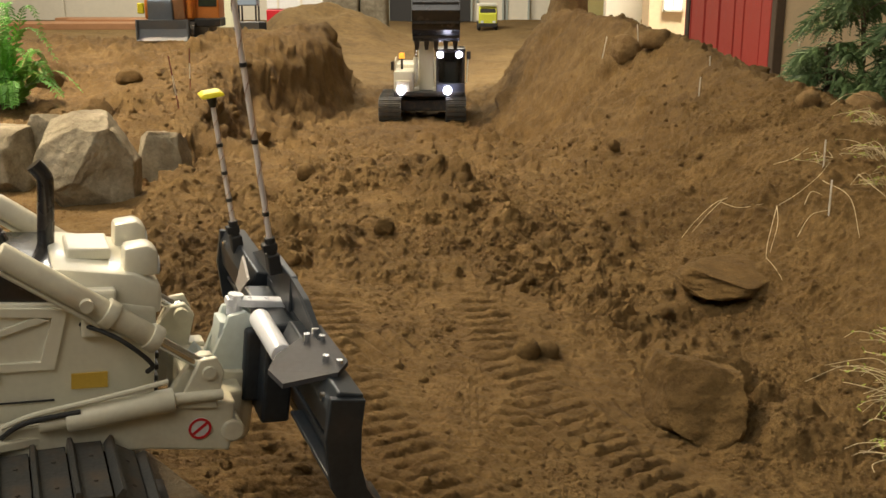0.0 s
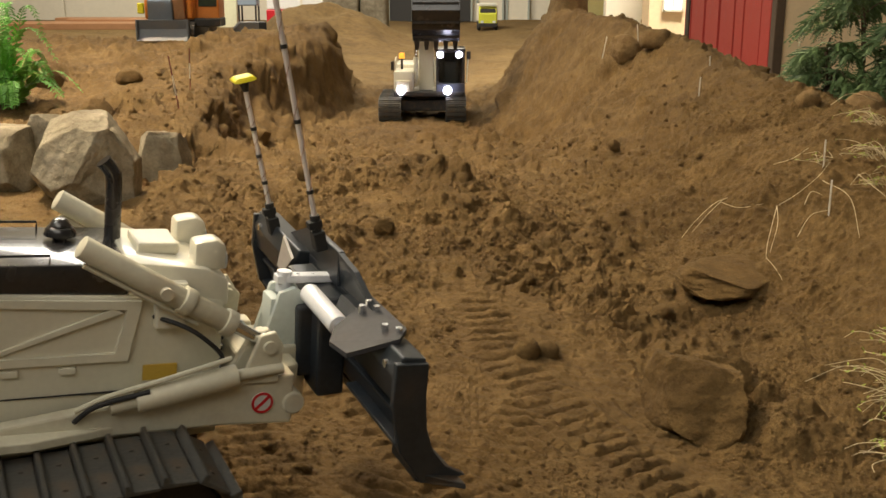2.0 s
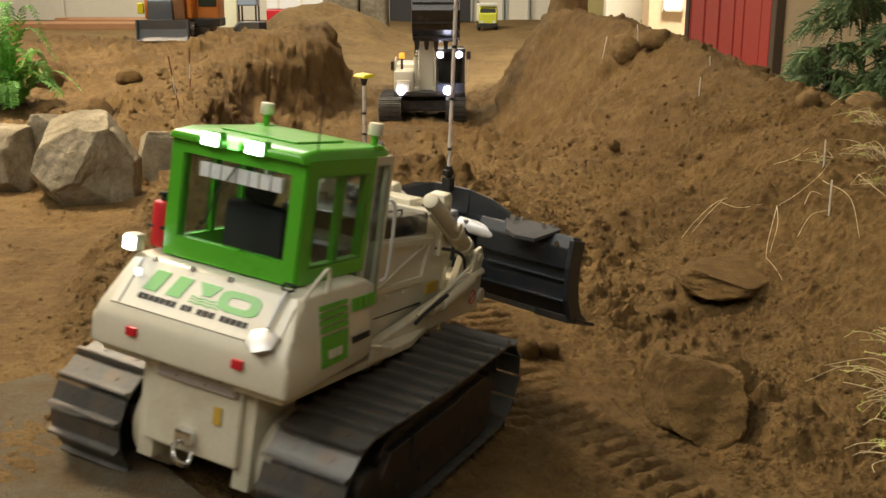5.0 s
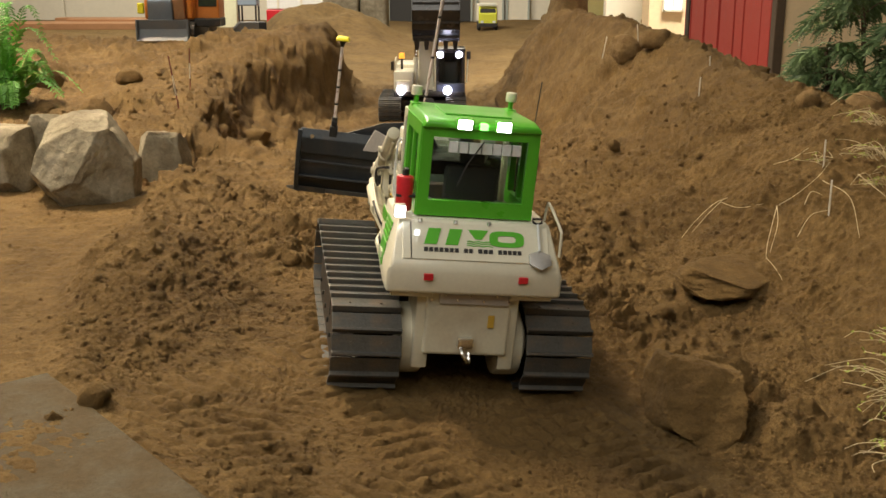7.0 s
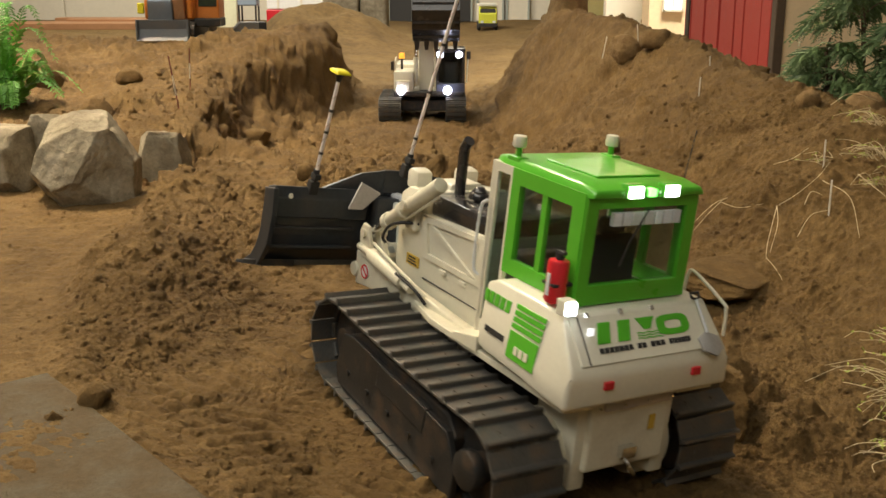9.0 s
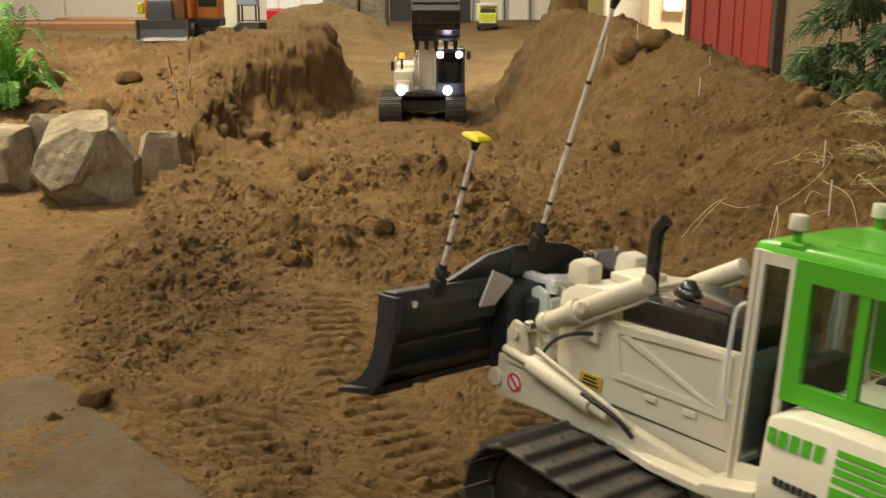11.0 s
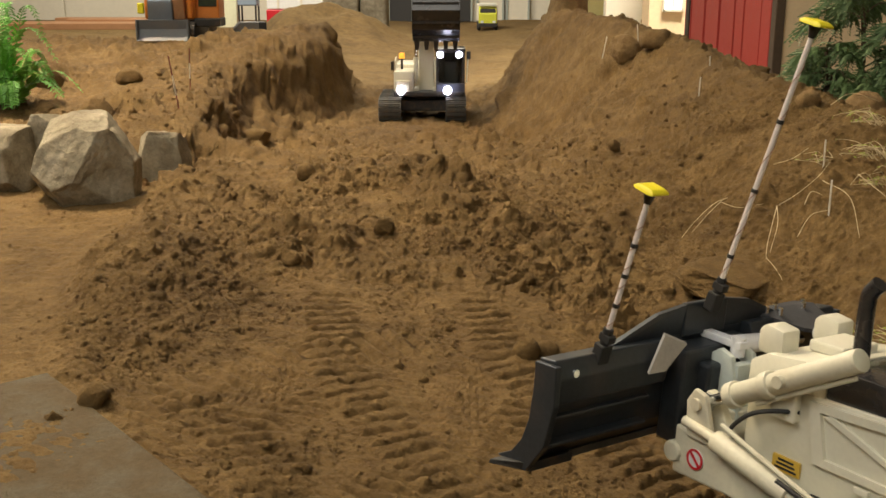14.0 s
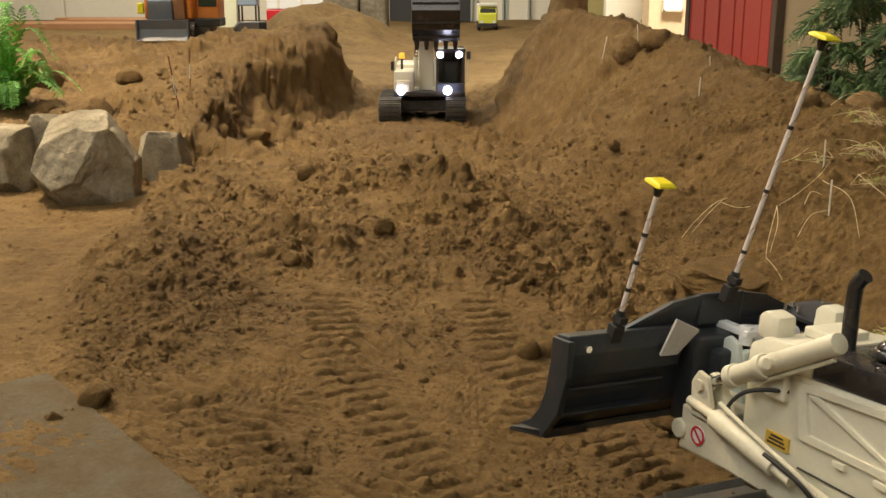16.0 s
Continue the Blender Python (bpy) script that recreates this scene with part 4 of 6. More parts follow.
    bm = hull([(R - 0.006, [(-W - 0.001, T - 0.002), (W + 0.001, T - 0.002), (W - 0.002, T + 0.0030), (-W + 0.002, T + 0.0030)]),
               (R + 0.010, [(-W - 0.0015, T - 0.003), (W + 0.0015, T - 0.003), (W - 0.002, T + 0.0055), (-W + 0.002, T + 0.0055)]),
               (F - 0.010, [(-W - 0.0005, T - 0.003), (W + 0.0005, T - 0.003), (W - 0.003, T + 0.0055), (-W + 0.003, T + 0.0055)]),
               (F + 0.003, [(-W + 0.004, T - 0.003), (W - 0.004, T - 0.003), (W - 0.007, T + 0.0030), (-W + 0.007, T + 0.0030)])], 0.0018)
    part("roof", bm, GREEN, cab, "", True)
    part("roof_panel", box(-0.100, -0.050, -0.026, 0.026, T + 0.005, T + 0.0068, 0.0008), GREEN, cab)
    for s in (1, -1):
        bm = box(-0.1225, -0.1160, 0.0148 * s - 0.0062, 0.0148 * s + 0.0062, T - 0.0025, T + 0.0065, 0.001)
        lh = part("lamp_housing", bm, GREEN, cab)
        part("lamp_lens", box(-0.1240, -0.1226, 0.0148 * s - 0.0053, 0.0148 * s + 0.0053, T - 0.0016, T + 0.0056, 0.0006), LAMP, lh, "lit white work lamp")
    part("green_lamp", box(-0.1228, -0.1170, -0.003, 0.003, T - 0.0015, T + 0.0035, 0.0008), LAMP_GREEN, cab, "small green lamp")
    part("antenna", rod((-0.104, -0.0425, T), (-0.107, -0.0440, T + 0.036), 0.0004, None, 6), RUBBER, cab)
    # inside: floor, seat, console
    part("cab_floor", box(-0.112, F - 0.005, -W + 0.005, W - 0.005, 0.088, 0.094), DARKSTEEL, cab)
    seat = box(-0.088, -0.060, -0.020, 0.020, 0.118, 0.130, 0.004)
    box(-0.097, -0.086, -0.021, 0.021, 0.126, 0.172, 0.005, seat)
    box(-0.094, -0.088, -0.010, 0.010, 0.172, 0.184, 0.003, seat)
    part("seat", seat, RUBBER, cab, "dark upholstered seat", True)
    con = box(-0.040, -0.026, -0.030, 0.030, 0.094, 0.145, 0.003)
    box(-0.090, -0.055, 0.022, 0.036, 0.094, 0.138, 0.003, con)
    box(-0.090, -0.055, -0.036, -0.022, 0.094, 0.138, 0.003, con)
    part("console", con, DARKSTEEL, cab, "", True)

    # fire extinguisher on the left cab wall
    ex = new("fire_extinguisher")
    ex.parent = dz
    part("bottle", rod((-0.108, 0.0535, 0.1370), (-0.108, 0.0535, 0.1640), 0.0066, None, 20, None, 0.0022), RED, ex, "red steel bottle", True)
    bm = rod((-0.108, 0.0535, 0.1635), (-0.108, 0.0535, 0.1680), 0.0026, None, 12)
    box(-0.113, -0.104, 0.052, 0.055, 0.1675, 0.1695, 0.0004, bm)
    part("valve", bm, RUBBER, ex)
    part("print_bar", box(-0.1095, -0.1065, 0.0592, 0.0604, 0.1420, 0.1560, 0.0003), PALE, ex, "pale unreadable print")
    part("bracket", box(-0.114, -0.102, 0.0445, 0.0600, 0.1480, 0.1500, 0.0005), RUBBER, ex)

    # push frame, keyed about its rear pins
    arm = new("push_frame")
    arm.parent = dz
    info["arm"], info["arm_at"] = arm, Vector((-0.010, 0, 0.060))
    O = info["arm_at"]
    for s in (1, -1):
        bm = hull([(-0.008, [(0.0385 * s, 0.004), (0.0460 * s, 0.004), (0.0460 * s, 0.022), (0.0385 * s, 0.022)]),
                   (0.070, [(0.0385 * s, 0.016), (0.0465 * s, 0.016), (0.0465 * s, 0.033), (0.0385 * s, 0.033)]),
                   (0.120, [(0.0385 * s, 0.017), (0.0470 * s, 0.017), (0.0470 * s, 0.040), (0.0385 * s, 0.040)]),
                   (0.160, [(0.0330 * s, 0.015), (0.0470 * s, 0.015), (0.0470 * s, 0.043), (0.0330 * s, 0.043)])], 0.0015)
        rod((0.160, 0.030 * s, 0.027), (0.160, 0.0490 * s, 0.027), 0.006, bm, 16, None, 0.001)
        a = part("push_arm", bm, WHITE_DIRTY, arm)
        sign = rod((0.143, 0.0470 * s, 0.0285), (0.143, 0.0478 * s, 0.0285), 0.0058, None, 24)
        sg = part("round_sign", sign, PALE, a, "round red and white prohibition sticker")
        g = bmesh.new()
        for k in range(24):
            a0, a1 = k * math.tau / 24, (k + 1) * math.tau / 24
            plate([(0.143 + 0.0058 * math.cos(a0), 0.0285 + 0.0058 * math.sin(a0)), (0.143 + 0.0058 * math.cos(a1), 0.0285 + 0.0058 * math.sin(a1)),
                   (0.143 + 0.0045 * math.cos(a1), 0.0285 + 0.0045 * math.sin(a1)), (0.143 + 0.0045 * math.cos(a0), 0.0285 + 0.0045 * math.sin(a0))], 0.0477 * s, 0.0481 * s, "y", 0, g)
        box(-0.0008, 0.0008, 0.0477 * s, 0.0481 * s, -0.005, 0.005, 0, g, 2, Matrix.Translation((0.143, 0, 0.0285)) @ Matrix.Rotation(0.8, 4, "Y"))
        part("sign_ring", g, RED, a)
        # hose and tilt cylinder along the arm
        bm = rod((0.078, 0.0500 * s, 0.036), (0.128, 0.0500 * s, 0.046), 0.0060, None, 18, None, 0.001)
        rod((0.066, 0.0500 * s, 0.0335), (0.078, 0.0500 * s, 0.036), 0.0036, bm, 12)
        rod((0.128, 0.0500 * s, 0.046), (0.152, 0.0485 * s, 0.048), 0.0030, bm, 12)
        part("arm_cylinder", bm, WHITE_DIRTY, arm, "", True)
        part("hose", tube(smooth_path([(0.050, 0.048 * s, 0.032), (0.064, 0.0515 * s, 0.040), (0.090, 0.052 * s, 0.047), (0.124, 0.051 * s, 0.056)], 5), 0.0014, None, 8), WHITE_DIRTY, arm, "", True)
        part("hose", tube(smooth_path([(0.050, 0.047 * s, 0.026), (0.060, 0.0520 * s, 0.036), (0.084, 0.0535 * s, 0.042)], 5), 0.0013, None, 8), RUBBER, arm, "", True)
        bm = plate([(0.124, 0.038), (0.150, 0.038), (0.152, 0.060), (0.146, 0.066), (0.138, 0.064)], 0.034 * s, 0.0395 * s, "y", 0.0008)
        rod((0.1440, 0.030 * s, 0.060), (0.1440, 0.046 * s, 0.060), 0.0042, bm, 14)
        plate([(0.130, 0.040), (0.150, 0.040), (0.152, 0.060), (0.147, 0.068), (0.139, 0.066)], 0.0455 * s, 0.0490 * s, "y", 0.0008, bm)
        rod((0.1440, 0.0485 * s, 0.060), (0.1440, 0.0510 * s, 0.060), 0.0034, bm, 12)
        part("lift_lug", bm, WHITE_DIRTY, arm)
    bm = hull([(0.140, [(-0.040, 0.016), (0.040, 0.016), (0.040, 0.040), (-0.040, 0.040)]), (0.168, [(-0.030, 0.012), (0.030, 0.012), (0.030, 0.042), (-0.030, 0.042)])], 0.002)
    rod((0.166, 0, 0.004), (0.166, 0, 0.046), 0.016, bm, 24, None, 0.001)
    part("cross_beam", bm, WHITE_DIRTY, arm)
    bm = plate([(0.150, 0.038), (0.182, 0.038), (0.176, 0.074), (0.169, 0.079), (0.160, 0.076)], -0.0125, -0.0085, "y", 0.0008)
    plate([(0.150, 0.038), (0.182, 0.038), (0.176, 0.074), (0.169, 0.079), (0.160, 0.076)], 0.0045, 0.0085, "y", 0.0008, bm)
    box(0.156, 0.162, -0.010, 0.006, 0.040, 0.072, 0.001, bm)
    plate([(0.142, 0.026), (0.152, 0.026), (0.158, 0.040), (0.152, 0.046)], 0.016, 0.030, "y", 0.001, bm)
    part("yoke", bm, GREY, arm, "grey-green yoke", True)
    bm = box(0.160, 0.200, -0.006, 0.002, 0.079, 0.0835, 0.0008)
    rod((0.165, -0.002, 0.074), (0.165, -0.002, 0.0855), 0.0042, bm, 14)
    for xx in (0.173, 0.182, 0.191):
        rod((xx, -0.002, 0.0832), (xx, -0.002, 0.0842), 0.0012, bm, 8)
    part("top_link", bm, SILVER, arm, "bright metal link")
    for s in (-1,):
        part("angle_cylinder", rod((0.176, 0.014 * s, 0.0765), (0.178, 0.056 * s, 0.0725), 0.0056, None, 20, None, 0.001), SILVER, arm, "white angle cylinder", True)
        part("angle_rod", rod((0.178, 0.056 * s, 0.0725), (0.179, 0.074 * s, 0.0710), 0.0030, None, 12), CHROME, arm, "", True)

    # lift cylinders, hung from trunnions at the hood
    info["lift"] = []
    for s in (1, -1):
        a, b = Vector((0.0450, 0.0440 * s, 0.1710)), Vector((0.134, 0.0425 * s, 0.120))
        barrel, piston, L = cylinder_part("lift_cylinder", dz, a, b, 0.0058, 0.0032, 0.80)
        info["lift"].append((barrel, piston, L, a, Vector((0.144, 0.0425 * s, 0.060))))
        bm = box(0.078, 0.094, 0.033 * s if s > 0 else 0.040 * s, 0.040 * s if s > 0 else 0.033 * s, 0.128, 0.152, 0.0015)
        part("trunnion", bm, WHITE, dz)
        part("hose", tube(smooth_path([(0.078, 0.036 * s, 0.134), (0.088, 0.046 * s, 0.133), (0.098, 0.050 * s, 0.128), (0.110, 0.048 * s, 0.116), (0.108, 0.046 * s, 0.111)], 5), 0.0012, None, 8), RUBBER, dz, "", True)

    # blade
    bl = new("blade")
    bl.parent = dz
    info["blade"] = bl
    face = [(0.0205, 0.0085), (0.0110, 0.0130), (0.0060, 0.0220), (0.0035, 0.0340), (0.0028, 0.0460), (0.0030, 0.0580), (0.0030, 0.0700)]
    bm = bmesh.new()
    W = 0.1215
    plate(face + [(-0.0025, 0.0715), (-0.0015, 0.0580), (-0.0030, 0.0460), (-0.0022, 0.0330), (0.0010, 0.0200), (0.0080, 0.0095)], -W, W, "y", 0.0005, bm)
    part("moldboard", bm, NAVY, bl, "curved dark steel blade plate")
    for s in (1, -1):
        bm = plate([(0.0285, 0.0062), (0.0170, 0.0130), (0.0095, 0.0230), (0.0052, 0.0360), (0.0036, 0.0540), (0.0040, 0.0700), (-0.0125, 0.0715), (-0.0135, 0.0500), (-0.0085, 0.0250), (0.0040, 0.0060)], W * s - 0.0015 * s, (W + 0.0028) * s, "y", 0.0006)
        part("end_plate", bm, NAVY, bl)
        g = hull([(0.0020, [((W - 0.030) * s, 0.0060), ((W + 0.0005) * s, 0.0060), ((W + 0.0010) * s, 0.0115), ((W - 0.030) * s, 0.0115)]),
                  (0.0240, [((W - 0.030) * s, 0.0040), ((W + 0.0125) * s, 0.0045), ((W + 0.0115) * s, 0.0070), ((W - 0.030) * s, 0.0065)])], 0.0005)
        part("corner_bit", g, DARKSTEEL, bl)
        # back stiffeners
        g = bmesh.new()
        for z in (0.0225, 0.0380, 0.0540):
            box(-0.0065, 0.0, 0.044 * s if s > 0 else -W, W if s > 0 else 0.044 * s, z, z + 0.0022, 0.0006, g)
        part("back_rib", g, NAVY, bl)
        g = plate([(-0.0100, 0.0480), (-0.0030, 0.0480), (0.0040, 0.0715), (-0.0085, 0.0735), (-0.0125, 0.0640)], 0.036 * s, W * s, "y", 0.001)
        part("top_rail", g, NAVY, bl)
        part("bolt", rod((-0.0112, (W - 0.012) * s, 0.066), (-0.0128, (W - 0.012) * s, 0.066), 0.0022, None, 10), CHROME, bl)
        # spill guard that climbs to the middle
        g = bmesh.new()
        v = [(-0.002, 0.078 * s, 0.071), (-0.002, 0.018 * s, 0.071), (-0.004, 0.018 * s, 0.090), (-0.003, 0.040 * s, 0.0865)]
        a = [g.verts.new(p) for p in v]
        b = [g.verts.new((p[0] + 0.003, p[1], p[2])) for p in v]
        g.faces.new(a), g.faces.new(b[::-1])
        for i in range(4):
            g.faces.new((a[i], a[(i + 1) % 4], b[(i + 1) % 4], b[i]))
        bmesh.ops.recalc_face_normals(g, faces=g.faces[:])
        part("spill_guard", g, NAVY, bl)
        if s > 0:
            fin = bmesh.new()
            tri = [(-0.0145, 0.0570, 0.0590), (-0.0150, 0.0440, 0.0590), (-0.0145, 0.0280, 0.0725), (-0.0140, 0.0470, 0.0805)]
            fa = [fin.verts.new((x, y * s, z)) for x, y, z in tri]
            fb = [fin.verts.new((x - 0.0012, y * s, z - 0.0012)) for x, y, z in tri]
            fin.faces.new(fa), fin.faces.new(fb[::-1])
            for i in range(4):
                fin.faces.new((fa[i], fa[(i + 1) % 4], fb[(i + 1) % 4], fb[i]))
            bmesh.ops.recalc_face_normals(fin, faces=fin.faces[:])
            part("folded_fin", fin, FIN, bl, "bare grey folded plate")
        if s > 0:
            continue
        g = bmesh.new()
        o = [(0.004, 0.050, 0.0735), (-0.024, 0.070, 0.0675), (-0.031, 0.083, 0.0660), (-0.028, 0.099, 0.0660), (-0.004, 0.106, 0.0735), (0.004, 0.096, 0.0740)]
        lo_ = [g.verts.new((x, y * s, z)) for x, y, z in o]
        up_ = [g.verts.new((x, y * s, z + 0.0025)) for x, y, z in o]
        g.faces.new(lo_), g.faces.new(up_[::-1])
        for i in range(6):
            g.faces.new((lo_[i], lo_[(i + 1) % 6], up_[(i + 1) % 6], up_[i]))
        bmesh.ops.recalc_face_normals(g, faces=g.faces[:])
        gs = part("gusset_plate", g, PLATE, bl, "grey steel gusset plate")
        for x, y in ((-0.002, 0.060), (-0.001, 0.069), (-0.008, 0.066), (-0.006, 0.092), (-0.001, 0.098)):
            part("bolt", rod((x, y * s, 0.0735), (x, y * s, 0.0785), 0.0017, None, 8), CHROME, gs)
    g = box(-0.004, 0.0, -0.0185, 0.0185, 0.070, 0.0905, 0.001)
    part("centre_guard", g, NAVY, bl)
    g = box(-0.018, -0.002, -0.030, 0.030, 0.010, 0.068, 0.002)
    box(-0.026, -0.016, -0.018, 0.018, 0.018, 0.060, 0.002, g)
    part("back_box", g, NAVY, bl)
    part("cutting_edge", hull([(0.0060, [(-W, 0.0060), (W, 0.0060), (W, 0.0105), (-W, 0.0105)]), (0.0225, [(-W, 0.0040), (W, 0.0040), (W, 0.0065), (-W, 0.0065)])], 0.0004), STEEL, bl, "worn steel edge")

    # grade-control masts
    for y, z0, L, nm in ((0.0889, 0.0715, 0.0979, "left"), (0.0011, 0.0900, 0.1670, "right")):
        mast = new("receiver_mast")
        mast.parent = bl
        lean = math.atan2(0.0192, 0.0867)
        mast.matrix_local = Matrix.Translation((-0.0085, y, z0)) @ Matrix.Rotation(-lean, 4, "Y") @ Matrix.Rotation(radians(0.5 if nm == "left" else 2.2), 4, "X")
        bm = box(-0.0035, 0.0035, -0.0040, 0.0040, -0.004, 0.0075, 0.0008)
        rod((0, 0, 0.004), (0, 0, 0.017), 0.0028, bm, 12)
        box(-0.0048, 0.003, -0.0028, 0.0028, 0.0095, 0.0140, 0.0005, bm)
        part("clamp", bm, RUBBER, mast, "black clamp")
        part("pole", rod((0, 0, 0.015), (0, 0, L - 0.003), 0.0015, None, 12), POLE, mast, "white ranging pole")
        n = 3
        for k in range(n):
            z = 0.030 + k * (L - 0.045) / n
            part("band", rod((0, 0, z), (0, 0, z + 0.0022), 0.00195, None, 12), INK, mast)
        turns = [(0.0018 * math.cos(i * 0.9), 0.0018 * math.sin(i * 0.9), 0.016 + i * (L - 0.030) / 42) for i in range(43)]
        part("cable", tube(turns, 0.00022, None, 5), TAN, mast, "thin wound cable")
        bm = rod((0, 0, L - 0.008), (0, 0, L - 0.001), 0.0018, None, 12, 0.0036)
        part("receiver_neck", bm, DARKSTEEL, mast)
        bm = hull([(-0.0068, [(-0.0062, L - 0.001), (0.0062, L - 0.001), (0.0062, L + 0.0002), (-0.0062, L + 0.0002)]), (-0.0045, [(-0.0070, L - 0.0012), (0.0070, L - 0.0012), (0.0052, L + 0.0016), (-0.0052, L + 0.0016)]),
                   (0.0045, [(-0.0070, L - 0.0012), (0.0070, L - 0.0012), (0.0052, L + 0.0016), (-0.0052, L + 0.0016)]), (0.0068, [(-0.0062, L - 0.001), (0.0062, L - 0.001), (0.0062, L + 0.0002), (-0.0062, L + 0.0002)])], 0.0004)
        part("receiver", bm, YELLOW, mast, "yellow receiver dome", True)
    return info


DOZER = build_dozer()


# ---- the hall round the sand ----
WALL = surface("cream_wall_panel", (0.72, 0.66, 0.52), 0.6, 0, 0.05, 3, 0.0004)
BEIGE = surface("beige_render", (0.76, 0.59, 0.36), 0.75, 0, 0.07, 12, 0.0006)
OLIVE = surface("olive_panel", (0.34, 0.30, 0.12), 0.7, 0, 0.08, 12, 0.0004)
CEIL = surface("hall_ceiling", (0.74, 0.71, 0.64), 0.8, 0, 0.08, 2)
REDWOOD = surface("red_painted_board", (0.42, 0.045, 0.035), 0.55, 0, 0.16, 25, 0.0005, 0.12)
TIMBER = surface("brown_timber", (0.34, 0.17, 0.075), 0.6, 0, 0.18, 14, 0.0006)
ORANGE = surface("orange_paint", (0.62, 0.20, 0.03), 0.4, 0, 0.08, 30, 0, 0.15)
STRAW = surface("dry_straw", (0.58, 0.48, 0.30), 0.7, 0, 0.2, 90)
LEAF = surface("conifer_leaf", (0.11, 0.18, 0.065), 0.55, 0, 0.35, 45)
LEAF2 = surface("fresh_fern_leaf", (0.11, 0.33, 0.04), 0.45, 0, 0.3, 45)
BARK = surface("thin_bark", (0.09, 0.06, 0.035), 0.85, 0, 0.25, 90, 0.0005)
SPROUT = surface("yellow_green_sprout", (0.30, 0.36, 0.06), 0.6, 0, 0.2, 90)
# a white pane, no lamp; its brightness is put in as emission
WINDOW_GLOW = glow("glowing_white_pane", (1.0, 0.95, 0.85), 1.6)


def slab_of(name, x0, x1, y0, y1, z0, z1, mat, label, kind="structure", category="wall"):
    return tagged(part(name, box(x0, x1, y0, y1, z0, z1), mat), label, category, kind=kind)


slab_of("floor", -8, 8, -4, 11.6, -0.30, -0.22, CONCRETE, "dusty concrete hall floor under the sand", category="floor")
north = slab_of("wall_north", -8, 8, 10.8, 10.95, -0.3, 3.9, WALL, "cream panelled back wall of the hall")
for k in range(-6, 7):
    part("wall_panel", box(k * 1.12 + 0.06 - 0.552, k * 1.12 + 0.06 + 0.552, 10.77, 10.80, -0.2, 2.4, 0.004), WALL, north)
slab_of("wall_west", -8.15, -8, -4, 11, -0.3, 3.9, WALL, "plain cream hall wall")
slab_of("wall_east", 8, 8.15, -4, 11, -0.3, 3.9, WALL, "plain cream hall wall")
slab_of("wall_south", -8, 8, -4.15, -4, -0.3, 3.9, WALL, "plain cream hall wall")
slab_of("ceiling", -8.2, 8.2, -4.2, 11.2, 3.9, 4.0, CEIL, "plain pale hall ceiling", category="ceiling")


def door_leaf(name, x0, x1, y, z0, z1, mat, label):
    d = thing(name, label, "door")
    part("leaf", box(x0 + 0.02, x1 - 0.02, y, y + 0.03, z0, z1 - 0.02), mat, d)
    g = box(x0, x0 + 0.02, y - 0.015, y + 0.035, z0, z1, 0.002)
    box(x1 - 0.02, x1, y - 0.015, y + 0.035, z0, z1, 0.002, g)
    box(x0, x1, y - 0.015, y + 0.035, z1 - 0.02, z1, 0.002, g)
    part("frame", g, surface("grey_green_frame", (0.35, 0.38, 0.33), 0.6), d)
    part("handle", box(x1 - 0.07, x1 - 0.04, y - 0.02, y, z0 + 0.75, z0 + 0.78, 0.003), CHROME, d)
    return d


DOORWAY_DARK = surface("dark_opening", (0.035, 0.033, 0.03), 0.7)
door_leaf("hall_door", 0.14, 0.30, 10.72, -0.065, 1.9, DOORWAY_DARK, "dark hall door in a grey-green frame")
door_leaf("hall_door", 0.34, 0.62, 10.72, -0.065, 1.9, WALL, "white hall door beside a dark one")
door_leaf("hall_door", 0.64, 0.88, 10.72, -0.065, 1.9, WALL, "white hall door beside another one")
# near-black leaf paints the shade of a doorway
door_leaf("hall_door", -0.56, -0.30, 10.72, -0.065, 1.9, DOORWAY_DARK, "dark leaf for the shade in a doorway of the back wall")


